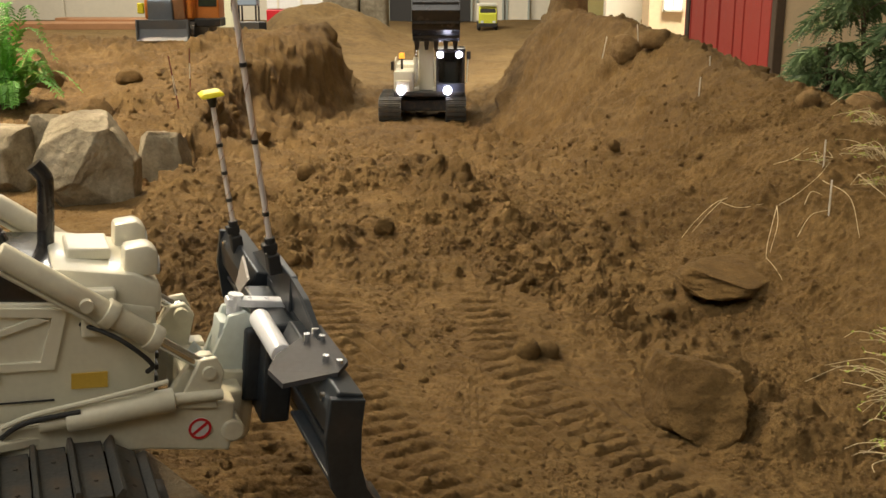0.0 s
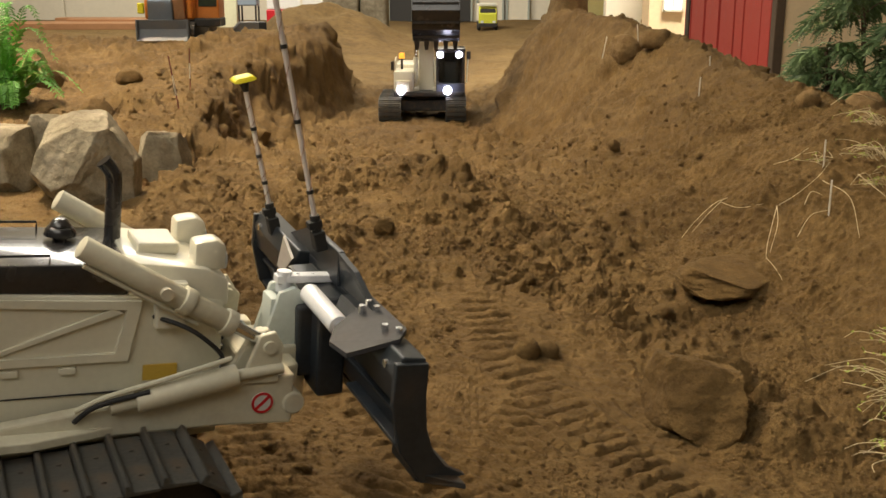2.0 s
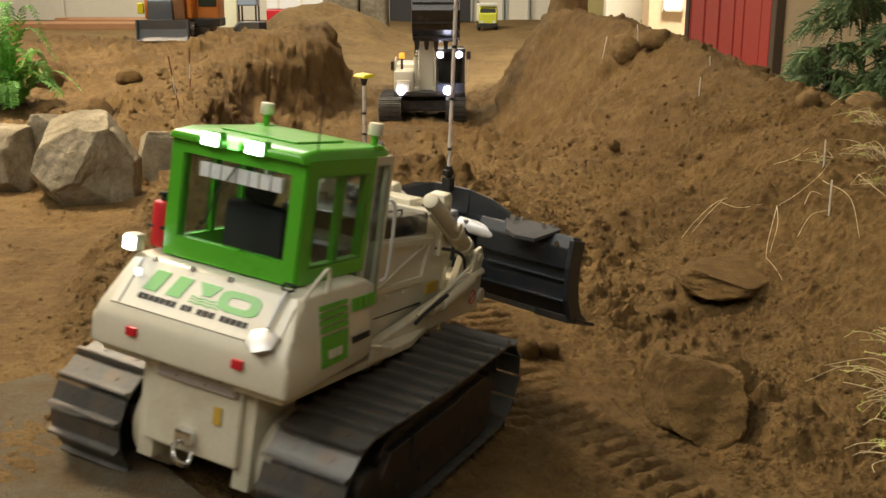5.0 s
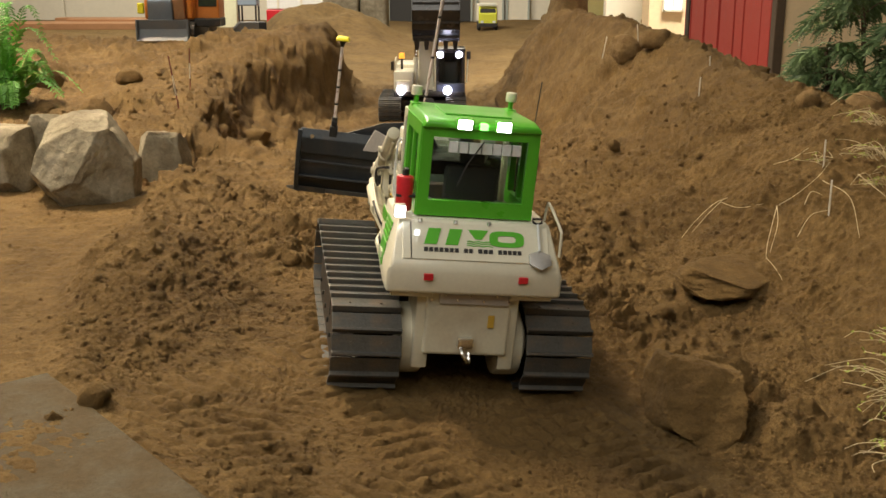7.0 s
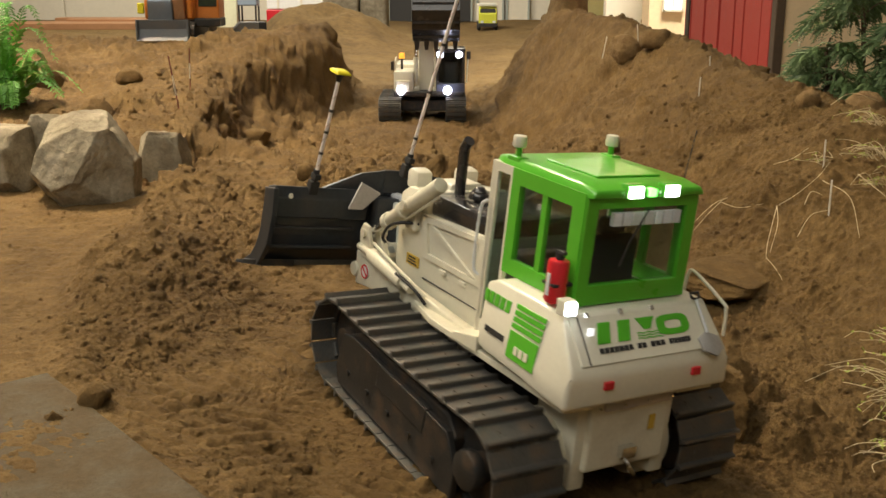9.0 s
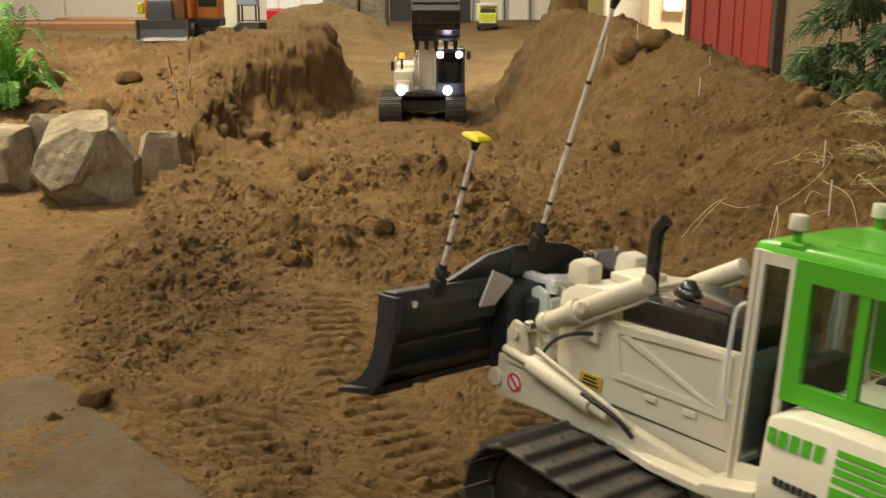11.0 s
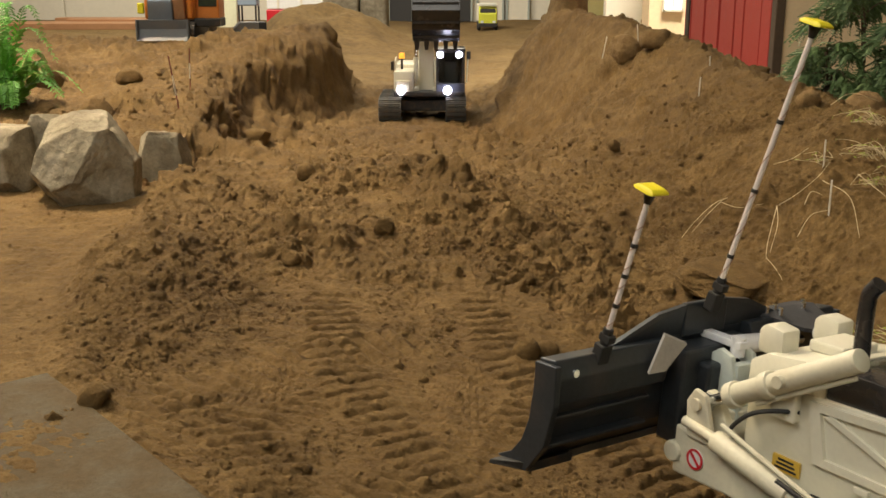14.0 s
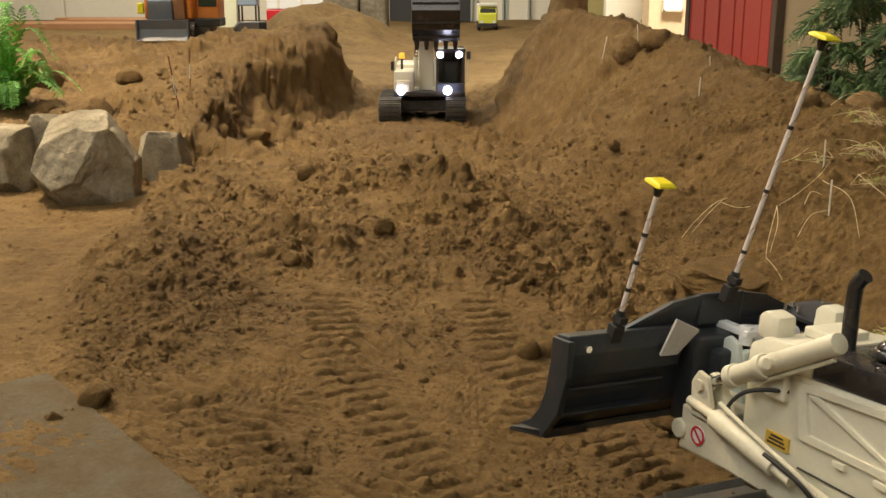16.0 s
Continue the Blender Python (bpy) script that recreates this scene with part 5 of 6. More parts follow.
def far_things():
    # loose boards on the lit sand
    for k, (x, y, L, a, h) in enumerate(((-2.95, 8.6, 1.5, 2, 0.0), (-2.75, 9.3, 1.3, -1, 0.0), (-3.1, 8.9, 1.7, 1, 0.0), (-2.7, 9.0, 1.0, -2, 0.0))):
        b = part("timber_board", box(-L / 2, L / 2, -0.09, 0.09, 0, 0.055 + 0.02 * (k % 2), 0.006), TIMBER)
        tagged(b, "long brown timber board lying on the sand", "board", "boards by the back wall")
        b.matrix_world = pose(x, y, float(on_ground(x, y)) - 0.004, 0, 0, a)
    # white box with a red base
    c = thing("container", "white container with a red base band", "container", at=pose(-1.22, 9.4, -0.068))
    part("body", box(-0.30, 0.30, -0.3, 0.3, 0.16, 0.75, 0.01), surface("white_sheet", (0.8, 0.79, 0.75), 0.4), c)
    part("base_band", box(-0.305, 0.305, -0.305, 0.305, 0, 0.16, 0.01), RED, c, "red base band")
    for k in range(3):
        part("rib", box(-0.2 + k * 0.2 - 0.008, -0.2 + k * 0.2 + 0.008, -0.312, -0.3, 0.17, 0.74), WALL, c)
    part("vent", box(0.12, 0.20, -0.318, -0.306, 0.33, 0.39), INK, c)
    # little parked lorry
    t = thing("model_lorry", "small yellow and white model lorry parked on the far sand", "lorry", at=pose(0.374, 8.8, float(on_ground(0.374, 8.8)), 0, 0, -90))
    part("cab", hull([(-0.06, [(-0.075, 0.05), (0.075, 0.05), (0.075, 0.20), (-0.075, 0.20)]), (0.055, [(-0.075, 0.05), (0.075, 0.05), (0.075, 0.14), (-0.075, 0.14)])], 0.008), surface("lime_yellow_paint", (0.55, 0.56, 0.05), 0.35), t, "lime yellow cab")
    part("windscreen", hull([(0.000, [(-0.066, 0.145), (0.066, 0.145), (0.062, 0.178), (-0.062, 0.178)]), (0.052, [(-0.066, 0.135), (0.066, 0.135), (0.066, 0.140), (-0.066, 0.140)])]), BLACK, t)
    part("bumper", box(0.045, 0.068, -0.078, 0.078, 0.03, 0.062, 0.004), DARKSTEEL, t)
    part("roof_sign", box(-0.05, 0.0, -0.068, 0.068, 0.20, 0.225, 0.005), WHITE, t)
    part("tipper_body", box(-0.36, -0.075, -0.085, 0.085, 0.075, 0.215, 0.006), WALL, t, "white tipper body")
    for x in (0.01, -0.20, -0.29):
        for s in (1, -1):
            part("wheel", rod((x, 0.058 * s, 0.034), (x, 0.082 * s, 0.034), 0.034, None, 20, None, 0.004), RUBBER, t)
    for s in (1, -1):
        part("headlight", box(0.064, 0.070, 0.05 * s - 0.012, 0.05 * s + 0.012, 0.064, 0.082), PALE, t)
    # grey concrete blocks behind the far heap
    for x0, x1, y, z in ((-0.86, -0.60, 7.5, 0.62), (-0.60, -0.40, 7.55, 0.70)):
        b = part("concrete_block", box(x0 + 0.004, x1 - 0.004, y, y + 0.4, -0.07, z, 0.02), ROCK)
        tagged(b, "large grey-beige stone block behind the earth heap", "stone block", "stone blocks")
    p = part("white_post", box(-1.93, -1.76, 9.0, 9.12, -0.068, 1.2, 0.01), surface("pale_yellow_paint", (0.75, 0.73, 0.5), 0.5))
    tagged(p, "pale yellow-white post standing on the far sand", "post")
    # stands for a small blue-white object; tray and legs are made up
    g = thing("trolley", "small blue-grey tray on legs beside the pale post", "trolley", at=pose(-1.62, 8.8, -0.068))
    part("tray", box(-0.08, 0.08, -0.08, 0.08, 0.20, 0.34, 0.01), surface("blue_grey_plastic", (0.25, 0.31, 0.38), 0.5), g)
    for sx in (-0.07, 0.07):
        for sy in (-0.07, 0.07):
            part("leg", rod((sx, sy, 0), (sx, sy, 0.21), 0.008, None, 8), DARKSTEEL, g)
    # houses behind the right bank
    h = thing("model_house", "beige model house with a bright window and red board side", "house")
    part("wall", box(0.745, 0.995, 3.82, 3.95, -0.05, 0.95, 0.004), BEIGE, h, "beige rendered wall")
    w = part("window", box(0.800, 0.862, 3.812, 3.825, 0.222, 0.34), WINDOW_GLOW, h, "white window pane with added glow")
    g = box(0.795, 0.867, 3.806, 3.814, 0.214, 0.222)
    box(0.792, 0.800, 3.806, 3.814, 0.214, 0.34, 0, g), box(0.862, 0.870, 3.806, 3.814, 0.214, 0.34, 0, g), box(0.828, 0.833, 3.806, 3.814, 0.222, 0.34, 0, g)
    part("window_frame", g, WALL, w)
    for x0, x1, y, m, l in ((0.655, 0.80, 4.25, WALL, "cream panel standing behind the bank"), (0.60, 0.70, 4.6, OLIVE, "olive panel standing behind the bank")):
        tagged(part("standing_panel", box(x0, x1, y, y + 0.06, -0.066, 1.0, 0.003), m), l, "panel", "panels behind the bank")
    s = thing("red_shed", "shed with upright red painted boards on the bank", "shed")
    random.seed(4)
    y = 2.30
    while y < 3.05:
        w = 0.074 + random.uniform(-0.004, 0.004)
        g = box(-0.006, 0.006, 0, w - 0.0035, 0, 0.62, 0.0015)
        b = part("board", g, REDWOOD, s)
        b.matrix_local = pose(0.724 + random.uniform(-0.003, 0.003), y, 0.03, random.uniform(-0.8, 0.8), 0, 0)
        y += w
    part("corner_post", box(0.712, 0.735, 3.05, 3.09, 0.03, 0.7, 0.002), DARKSTEEL, s)
    part("corner_post", box(0.715, 0.735, 2.262, 2.295, 0.03, 0.7, 0.002), BARK, s)
    part("front_wall", box(0.736, 1.75, 2.27, 2.295, -0.02, 0.75, 0.003), BEIGE, s, "beige front wall")
    part("back_wall", box(0.738, 1.75, 3.05, 3.08, -0.02, 0.75, 0.003), BEIGE, s)


far_things()


# ---- excavator that waits in the cut, facing the camera ----
def small_track(parent, x0, x1, y, w, h):
    u = new("crawler_track")
    u.parent = parent
    r = h / 2
    n = 9
    prof = [(x1 - r + r * math.sin(a), r + r * math.cos(a)) for a in [i * math.pi / n for i in range(n + 1)]]
    prof += [(x0 + r - r * math.sin(a), r - r * math.cos(a)) for a in [i * math.pi / n for i in range(n + 1)]]
    ins = 0.005
    part("track_frame", plate([(a * 0.93 + 0.07 * (x0 + x1) / 2, (b - r) * 0.8 + r) for a, b in prof], y - w * 0.42, y + w * 0.42, "y", 0.001), DARKSTEEL, u)
    pts = prof + prof[:1]
    step, acc = 0.0125, 0.0
    me = bpy.data.meshes.new("track_shoe")
    g = box(-0.0055, 0.0055, -w / 2, w / 2, 0, 0.002, 0.0004, None, 1)
    box(-0.001, 0.001, -w / 2, w / 2, 0.002, 0.0045, 0, g)
    g.to_mesh(me), g.free(), me.materials.append(STEEL)
    for a, b in zip(pts, pts[1:]):
        va, vb = Vector((a[0], 0, a[1])), Vector((b[0], 0, b[1]))
        L = (vb - va).length
        while acc < L:
            p = va.lerp(vb, acc / L)
            s = new("track_shoe", me)
            s.parent = u
            d = (vb - va).normalized()
            s.matrix_local = pose(p.x, y, p.z, 0, math.degrees(math.atan2(-d.z, d.x)), 0)
            acc += step
        acc -= L
    return u


def build_excavator():
    z0 = float(on_ground(-0.05, 2.52)) - 0.004
    e = thing("excavator", "white model excavator with lit lamps in a sand cut", "excavator", at=pose(-0.0505, 2.62, z0 + 0.004, 0, 0, -90))
    small_track(e, -0.13, 0.13, -0.0785, 0.055, 0.052)
    small_track(e, -0.13, 0.13, 0.0820, 0.050, 0.052)
    g = box(-0.06, 0.06, -0.055, 0.060, 0.018, 0.046, 0.004)
    rod((0, 0, 0.045), (0, 0, 0.060), 0.05, g, 24)
    part("undercarriage", g, DARKSTEEL, e)
    part("platform", box(-0.15, 0.085, -0.070, 0.104, 0.056, 0.068, 0.003), DARKSTEEL, e)
    part("engine_cover", box(-0.155, -0.02, -0.070, 0.104, 0.066, 0.128, 0.006), WHITE, e, "", True)
    sb = part("side_box", box(-0.02, 0.082, -0.070, -0.022, 0.066, 0.118, 0.005), WHITE, e, "", True)
    part("step", box(0.082, 0.092, -0.066, -0.030, 0.068, 0.096, 0.002), WHITE_DIRTY, sb)
    part("mirror", rod((0.06, -0.074, 0.118), (0.06, -0.074, 0.14), 0.004, None, 10), DARKSTEEL, e)
    part("railing", tube(smooth_path([(0.07, -0.066, 0.118), (0.07, -0.066, 0.145), (0.0, -0.066, 0.145), (0.0, -0.066, 0.118)], 5), 0.0016, None, 8), WHITE, e, "", True)
    b = part("beacon_stem", rod((0.02, -0.052, 0.118), (0.02, -0.052, 0.144), 0.003, None, 10), DARKSTEEL, e)
    part("beacon", rod((0.02, -0.052, 0.144), (0.02, -0.052, 0.158), 0.0075, None, 16, 0.006, 0.001), glow("amber_dome", (1.0, 0.5, 0.05), 0.8), b, "amber beacon dome", True)
    # cab
    cb = new("cab")
    cb.parent = e
    for x in (-0.018, 0.076):
        for y in (0.037, 0.1005):
            part("pillar", box(x - 0.004, x + 0.004, y - 0.0035, y + 0.0035, 0.066, 0.166, 0.001), BLACK, cb)
    part("roof", box(-0.024, 0.082, 0.032, 0.106, 0.162, 0.172, 0.003), BLACK, cb)
    part("lower_panel", box(0.074, 0.082, 0.034, 0.104, 0.066, 0.088, 0.002), surface("dark_blue_grey", (0.05, 0.055, 0.075), 0.35), cb)
    part("windscreen", box(0.0765, 0.0785, 0.038, 0.100, 0.086, 0.164), GLASS, cb).visible_shadow = False
    part("side_panel", box(-0.02, 0.074, 0.1005, 0.104, 0.066, 0.10, 0.002), WHITE, cb)
    part("seat", box(0.0, 0.03, 0.050, 0.088, 0.07, 0.14, 0.006), RUBBER, cb)
    part("back_wall", box(-0.024, -0.018, 0.034, 0.104, 0.066, 0.164), DARKSTEEL, cb)
    for y, z in ((0.0435, 0.158), (0.0895, 0.158)):
        part("cab_lamp", rod((0.083, y, z), (0.092, y, z), 0.0075, None, 16, 0.008), LAMP_BLUE, e, "lit white work lamp")
    for y in (-0.052, 0.0615):
        part("front_lamp", rod((0.086, y, 0.0725), (0.098, y, 0.0725), 0.0095, None, 18, 0.0105), LAMP_BLUE, e, "lit white work lamp")
    part("side_mirror", box(0.07, 0.075, 0.108, 0.118, 0.146, 0.165, 0.001), DARKSTEEL, e)
    part("side_rail", tube([(0.07, 0.108, 0.09), (0.07, 0.112, 0.15)], 0.0015, None, 6), PALE, e)
    # boom, stick, bucket
    g = plate([(-0.01, 0.066), (0.035, 0.066), (0.050, 0.20), (0.030, 0.40), (-0.03, 0.52), (-0.055, 0.50), (-0.004, 0.36), (0.012, 0.20), (-0.02, 0.10)], -0.010, 0.028, "y", 0.002)
    part("boom", g, WHITE, e, "white box-section boom")
    for y in (-0.0165, 0.0345):
        c = part("boom_cylinder", rod((0.055, y, 0.072), (0.062, y, 0.150), 0.0055, None, 16, None, 0.001), WHITE_DIRTY, e, "", True)
        part("piston_rod", rod((0.062, y, 0.150), (0.064, y, 0.215), 0.0034, None, 12), CHROME, c, "", True)
        part("foot_bracket", box(0.035, 0.066, y - 0.009, y + 0.009, 0.064, 0.078, 0.002), WHITE_DIRTY, e)
    part("stick", plate([(-0.02, 0.49), (0.01, 0.52), (0.15, 0.36), (0.14, 0.30), (0.12, 0.30)], -0.002, 0.020, "y", 0.002), WHITE, e)
    bk = new("bucket")
    bk.parent = e
    side = [(0.085, 0.196), (0.115, 0.192), (0.155, 0.220), (0.172, 0.265), (0.160, 0.310), (0.125, 0.335), (0.105, 0.325)]
    y0, y1 = -0.020, 0.088
    for y in (y0, y1):
        part("side_plate", plate(side, y - 0.0025, y + 0.0025, "y", 0.0006), BLACK, bk)
    shell = side[1:]
    g = plate(shell + [(a - 0.005, b - 0.002) for a, b in shell[::-1]], y0, y1, "y")
    part("shell", g, BLACK, bk, "black curved bucket shell")
    for k in range(6):
        i = min(k, 4)
        (a0, b0), (a1, b1) = shell[i], shell[i + 1]
        f = 0.35 if k < 5 else 0.9
        part("wear_rib", box(a0 + (a1 - a0) * f - 0.002, a0 + (a1 - a0) * f + 0.004, y0, y1, b0 + (b1 - b0) * f - 0.002, b0 + (b1 - b0) * f + 0.003, 0.0008), DARKSTEEL, bk)
    for k in range(5):
        y = y0 + 0.008 + k * (y1 - y0 - 0.016) / 4
        part("tooth", hull([(0.098, [(y - 0.006, 0.188), (y + 0.006, 0.188), (y + 0.006, 0.200), (y - 0.006, 0.200)]), (0.106, [(y - 0.004, 0.170), (y + 0.004, 0.170), (y + 0.006, 0.198), (y - 0.006, 0.198)]),
                            (0.116, [(y - 0.006, 0.190), (y + 0.006, 0.190), (y + 0.006, 0.202), (y - 0.006, 0.202)])]), DARKSTEEL, bk)


build_excavator()


def build_orange_machine():
    x, y = -0.735, 2.86
    e = thing("orange_excavator", "orange excavator with grey dozer blade on the hill", "excavator", at=pose(x, y, float(on_ground(x, y - 0.06)) - 0.004, 0, 0, -88))
    small_track(e, -0.12, 0.10, -0.055, 0.034, 0.045)
    small_track(e, -0.12, 0.10, 0.060, 0.034, 0.045)
    part("undercarriage", box(-0.1, 0.06, -0.04, 0.045, 0.015, 0.05, 0.003), DARKSTEEL, e)
    GREYP = surface("blue_grey_paint", (0.12, 0.135, 0.15), 0.4, 0, 0.12, 30, 0, 0.15)
    g = plate([(0.128, 0.002), (0.118, 0.012), (0.114, 0.032), (0.120, 0.056), (0.110, 0.056), (0.106, 0.03), (0.114, 0.004)], -0.068, 0.066, "y", 0.001)
    bl = part("dozer_blade", g, GREYP, e, "blue-grey dozer blade")
    for yy in (-0.067, 0.065):
        part("end_plate", box(0.104, 0.126, yy - 0.0025, yy + 0.0025, 0.004, 0.056, 0.001), GREYP, bl)
    for yy in (-0.03, 0.03):
        part("blade_arm", box(0.04, 0.11, yy - 0.006, yy + 0.006, 0.018, 0.034, 0.002), DARKSTEEL, e)
    part("engine_cover", box(-0.12, 0.05, -0.062, 0.075, 0.055, 0.115, 0.005), ORANGE, e)
    part("front_grille", box(0.05, 0.088, -0.045, 0.020, 0.050, 0.108, 0.003), GREYP, e)
    for k in range(5):
        part("small_lamp", rod((0.088, -0.038 + 0.012 * k, 0.112 + 0.006 * (k % 2)), (0.093, -0.038 + 0.012 * k, 0.112 + 0.006 * (k % 2)), 0.0032, None, 10), LAMP, e, "small lit lamp")
    part("yellow_lamp", box(0.06, 0.078, -0.074, -0.058, 0.070, 0.098, 0.003), YELLOW, e, "yellow lamp box")
    part("boom", plate([(0.02, 0.055), (0.075, 0.055), (0.095, 0.16), (0.06, 0.30), (0.03, 0.29), (0.055, 0.16)], 0.020, 0.050, "y", 0.002), TIMBER, e, "dusty brown-orange boom")
    part("boom_cylinder", rod((0.075, 0.064, 0.06), (0.085, 0.064, 0.17), 0.007, None, 14), ORANGE, e, "", True)
    cb = part("cab", box(-0.04, 0.05, 0.075, 0.135, 0.055, 0.175, 0.004), ORANGE, e, "orange cab")
    part("windscreen", box(0.0495, 0.0525, 0.082, 0.130, 0.088, 0.168, 0.001), BLACK, cb)
    part("step_frame", box(-0.02, 0.07, 0.070, 0.140, 0.036, 0.058, 0.003), DARKSTEEL, e)


build_orange_machine()
b = thing("digging_bucket", "dark grey digging bucket lying on the hill crest", "bucket", at=pose(-0.545, 2.92, float(on_ground(-0.545, 2.92)) - 0.004, 0, 0, 15))
part("shell", plate([(-0.03, 0.0), (0.03, 0.0), (0.042, 0.016), (0.03, 0.034), (-0.02, 0.034), (-0.038, 0.016)], -0.026, 0.026, "y", 0.003), surface("dusty_grey", (0.14, 0.14, 0.13), 0.6, 0, 0.2, 40, 0, 0.3), b)
part("lip", box(0.030, 0.052, -0.027, 0.027, 0.002, 0.034, 0.003), INK, b)


# ---- stones, slab, clods ----
def boulder(name, label, cx, cy, size, cuts, seed, mat, category="boulder", group="", sub=4, rough=0.02, sink=0.05, turn=0, blocky=0.0):
    """A broken stone: a ball cut flat by planes, then roughened."""
    rnd = random.Random(seed)
    bm = bmesh.new()
    bmesh.ops.create_icosphere(bm, subdivisions=sub, radius=1.0)
    if isinstance(cuts, int):
        planes = [(Vector((rnd.gauss(0, 1), rnd.gauss(0, 1), rnd.gauss(0, 0.8))).normalized(), rnd.uniform(0.60, 0.84)) for _ in range(cuts)]
    else:
        planes = [(Vector(c[:3]).normalized(), c[3]) for c in cuts]
    off = Vector((seed * 3.1, seed * 1.7, seed * 2.3))
    for v in bm.verts:
        c = v.co
        p = (c * 1.1).lerp(c * (0.82 / max(abs(c.x), abs(c.y), abs(c.z))), blocky)
        for n, d in planes:
            k = p.dot(n) - d
            if k > 0:
                p -= n * k * 0.97
        p.z = max(p.z, -0.62)
        p += v.co * (noise.fractal(v.co * 1.8 + off, 1.0, 2.0, 5) * rough * 3 + noise.fractal(v.co * 9 + off, 1.0, 2.0, 4) * rough)
        v.co = Vector((p.x * size[0], p.y * size[1], p.z * size[2]))
    low = min(v.co.z for v in bm.verts)
    for v in bm.verts:
        v.co.z -= low
    ob = part(name, bm, mat, None, "", True)
    ob.matrix_world = pose(cx, cy, float(on_ground(cx, cy)) - sink * size[2] * 2, 0, 0, turn)
    return tagged(ob, label, category, group)


# main faces of the stones: outward direction and distance from the middle
BIG = ((-0.15, -0.80, 0.42, 0.66), (0.62, -0.75, 0.05, 0.68), (-0.85, -0.25, 0.35, 0.74), (-0.75, -0.45, -0.55, 0.72), (0.05, -0.25, 1.0, 0.80), (0.80, 0.1, 0.45, 0.78),
       (-0.45, -0.35, 0.85, 0.74), (0.25, -0.85, -0.50, 0.78), (1.0, 0.1, -0.05, 0.84), (0.3, 0.9, 0.2, 0.8))
FLAT = ((0.0, -1.0, 0.12, 0.70), (0.0, -0.12, 1.0, 0.76), (0.92, -0.3, 0.15, 0.80), (-0.9, -0.3, 0.2, 0.8), (0.4, -0.5, 0.75, 0.86), (0.1, -0.7, -0.7, 0.80))
WEDGE = ((-0.35, -0.90, 0.10, 0.62), (0.1, 0.2, 1.0, 0.72), (0.8, -0.5, 0.3, 0.7), (-0.9, 0.1, 0.3, 0.78), (0.2, -0.6, 0.8, 0.82))
boulder("boulder", "large grey angular boulder with pale chipped edges", -0.470, 1.330, (0.079, 0.074, 0.075), BIG, 8, ROCK, group="boulders", sub=6, turn=0, blocky=0.30, rough=0.014)
boulder("boulder", "grey boulder lying beside a larger one", -0.650, 1.41, (0.090, 0.06, 0.062), FLAT, 5, ROCK, group="boulders", sub=5, turn=4, blocky=0.8, rough=0.012)
boulder("boulder", "dark-sided grey boulder behind a larger one", -0.552, 1.47, (0.058, 0.042, 0.060), WEDGE, 9, ROCK, group="boulders", sub=5, turn=10, blocky=0.7, rough=0.012)
boulder("boulder", "small grey boulder half sunk in earth", -0.408, 1.49, (0.044, 0.04, 0.056), WEDGE, 21, ROCK, group="boulders", sub=5, turn=30, blocky=0.5, rough=0.02, sink=0.12)
SLAB_CLOD = ((-0.12, -0.74, 0.62, 0.56), (0.95, -0.2, 0.0, 0.78), (-0.9, -0.3, 0.25, 0.80), (0.2, 0.2, 0.95, 0.66), (-0.6, -0.5, -0.6, 0.80))
CRUST = ((0.1, -0.45, 0.88, 0.52), (0.55, -0.80, -0.1, 0.74), (-0.8, -0.5, 0.2, 0.8))
for x, y, s, c, sd, tilt in ((0.200, 0.752, (0.042, 0.048, 0.050), SLAB_CLOD, 31, 0), (0.232, 0.800, (0.026, 0.026, 0.030), SLAB_CLOD, 32, 20), (0.309, 1.055, (0.058, 0.046, 0.019), CRUST, 56, 24)):
    boulder("earth_clod", "large flat-faced clod of crusted sandy earth on the bank", x, y, s, c, sd, SAND, "earth clod", "earth clods", 5, 0.03, 0.24, tilt, 0.2)
for x, y, s, c, sd in ((-0.243, 0.668, (0.011, 0.011, 0.012), 6, 33), (0.072, 0.852, (0.013, 0.012, 0.013), 6, 34),
                       (0.092, 0.857, (0.011, 0.010, 0.010), 6, 35), (-0.193, 1.42, (0.014, 0.013, 0.014), 5, 36), (-0.59, 1.75, (0.030, 0.026, 0.022), 6, 38),
                       (0.335, 1.94, (0.034, 0.03, 0.030), 7, 39), (0.385, 1.88, (0.030, 0.026, 0.022), 7, 40), (0.157, 1.012, (0.011, 0.010, 0.011), 6, 41), (-0.79, 2.1, (0.04, 0.03, 0.03), 6, 42),
                       (-0.62, 2.05, (0.028, 0.024, 0.020), 6, 43), (0.485, 1.37, (0.017, 0.015, 0.014), 6, 46),
                       (0.565, 1.38, (0.036, 0.025, 0.022), 6, 47), (-0.70, 1.82, (0.018, 0.016, 0.014), 6, 48), (-0.98, 2.3, (0.035, 0.03, 0.03), 6, 49), (-0.36, 1.98, (0.03, 0.025, 0.022), 6, 50), (0.26, 1.55, (0.012, 0.011, 0.011), 6, 51),
                       (-0.07, 1.18, (0.013, 0.012, 0.012), 6, 52), (0.11, 1.10, (0.010, 0.010, 0.010), 6, 53), (-0.16, 1.05, (0.009, 0.009, 0.009), 6, 54), (0.22, 0.98, (0.013, 0.012, 0.012), 6, 55)):
    boulder("earth_clod", "rounded lump of brown sandy earth on loose soil", x, y, s, c - 3, sd, CLOD if x > 0.3 and y > 1.3 else SAND, "earth clod", "earth clods", 4 if s[0] > 0.03 else 3, 0.035, 0.2, sd * 40)



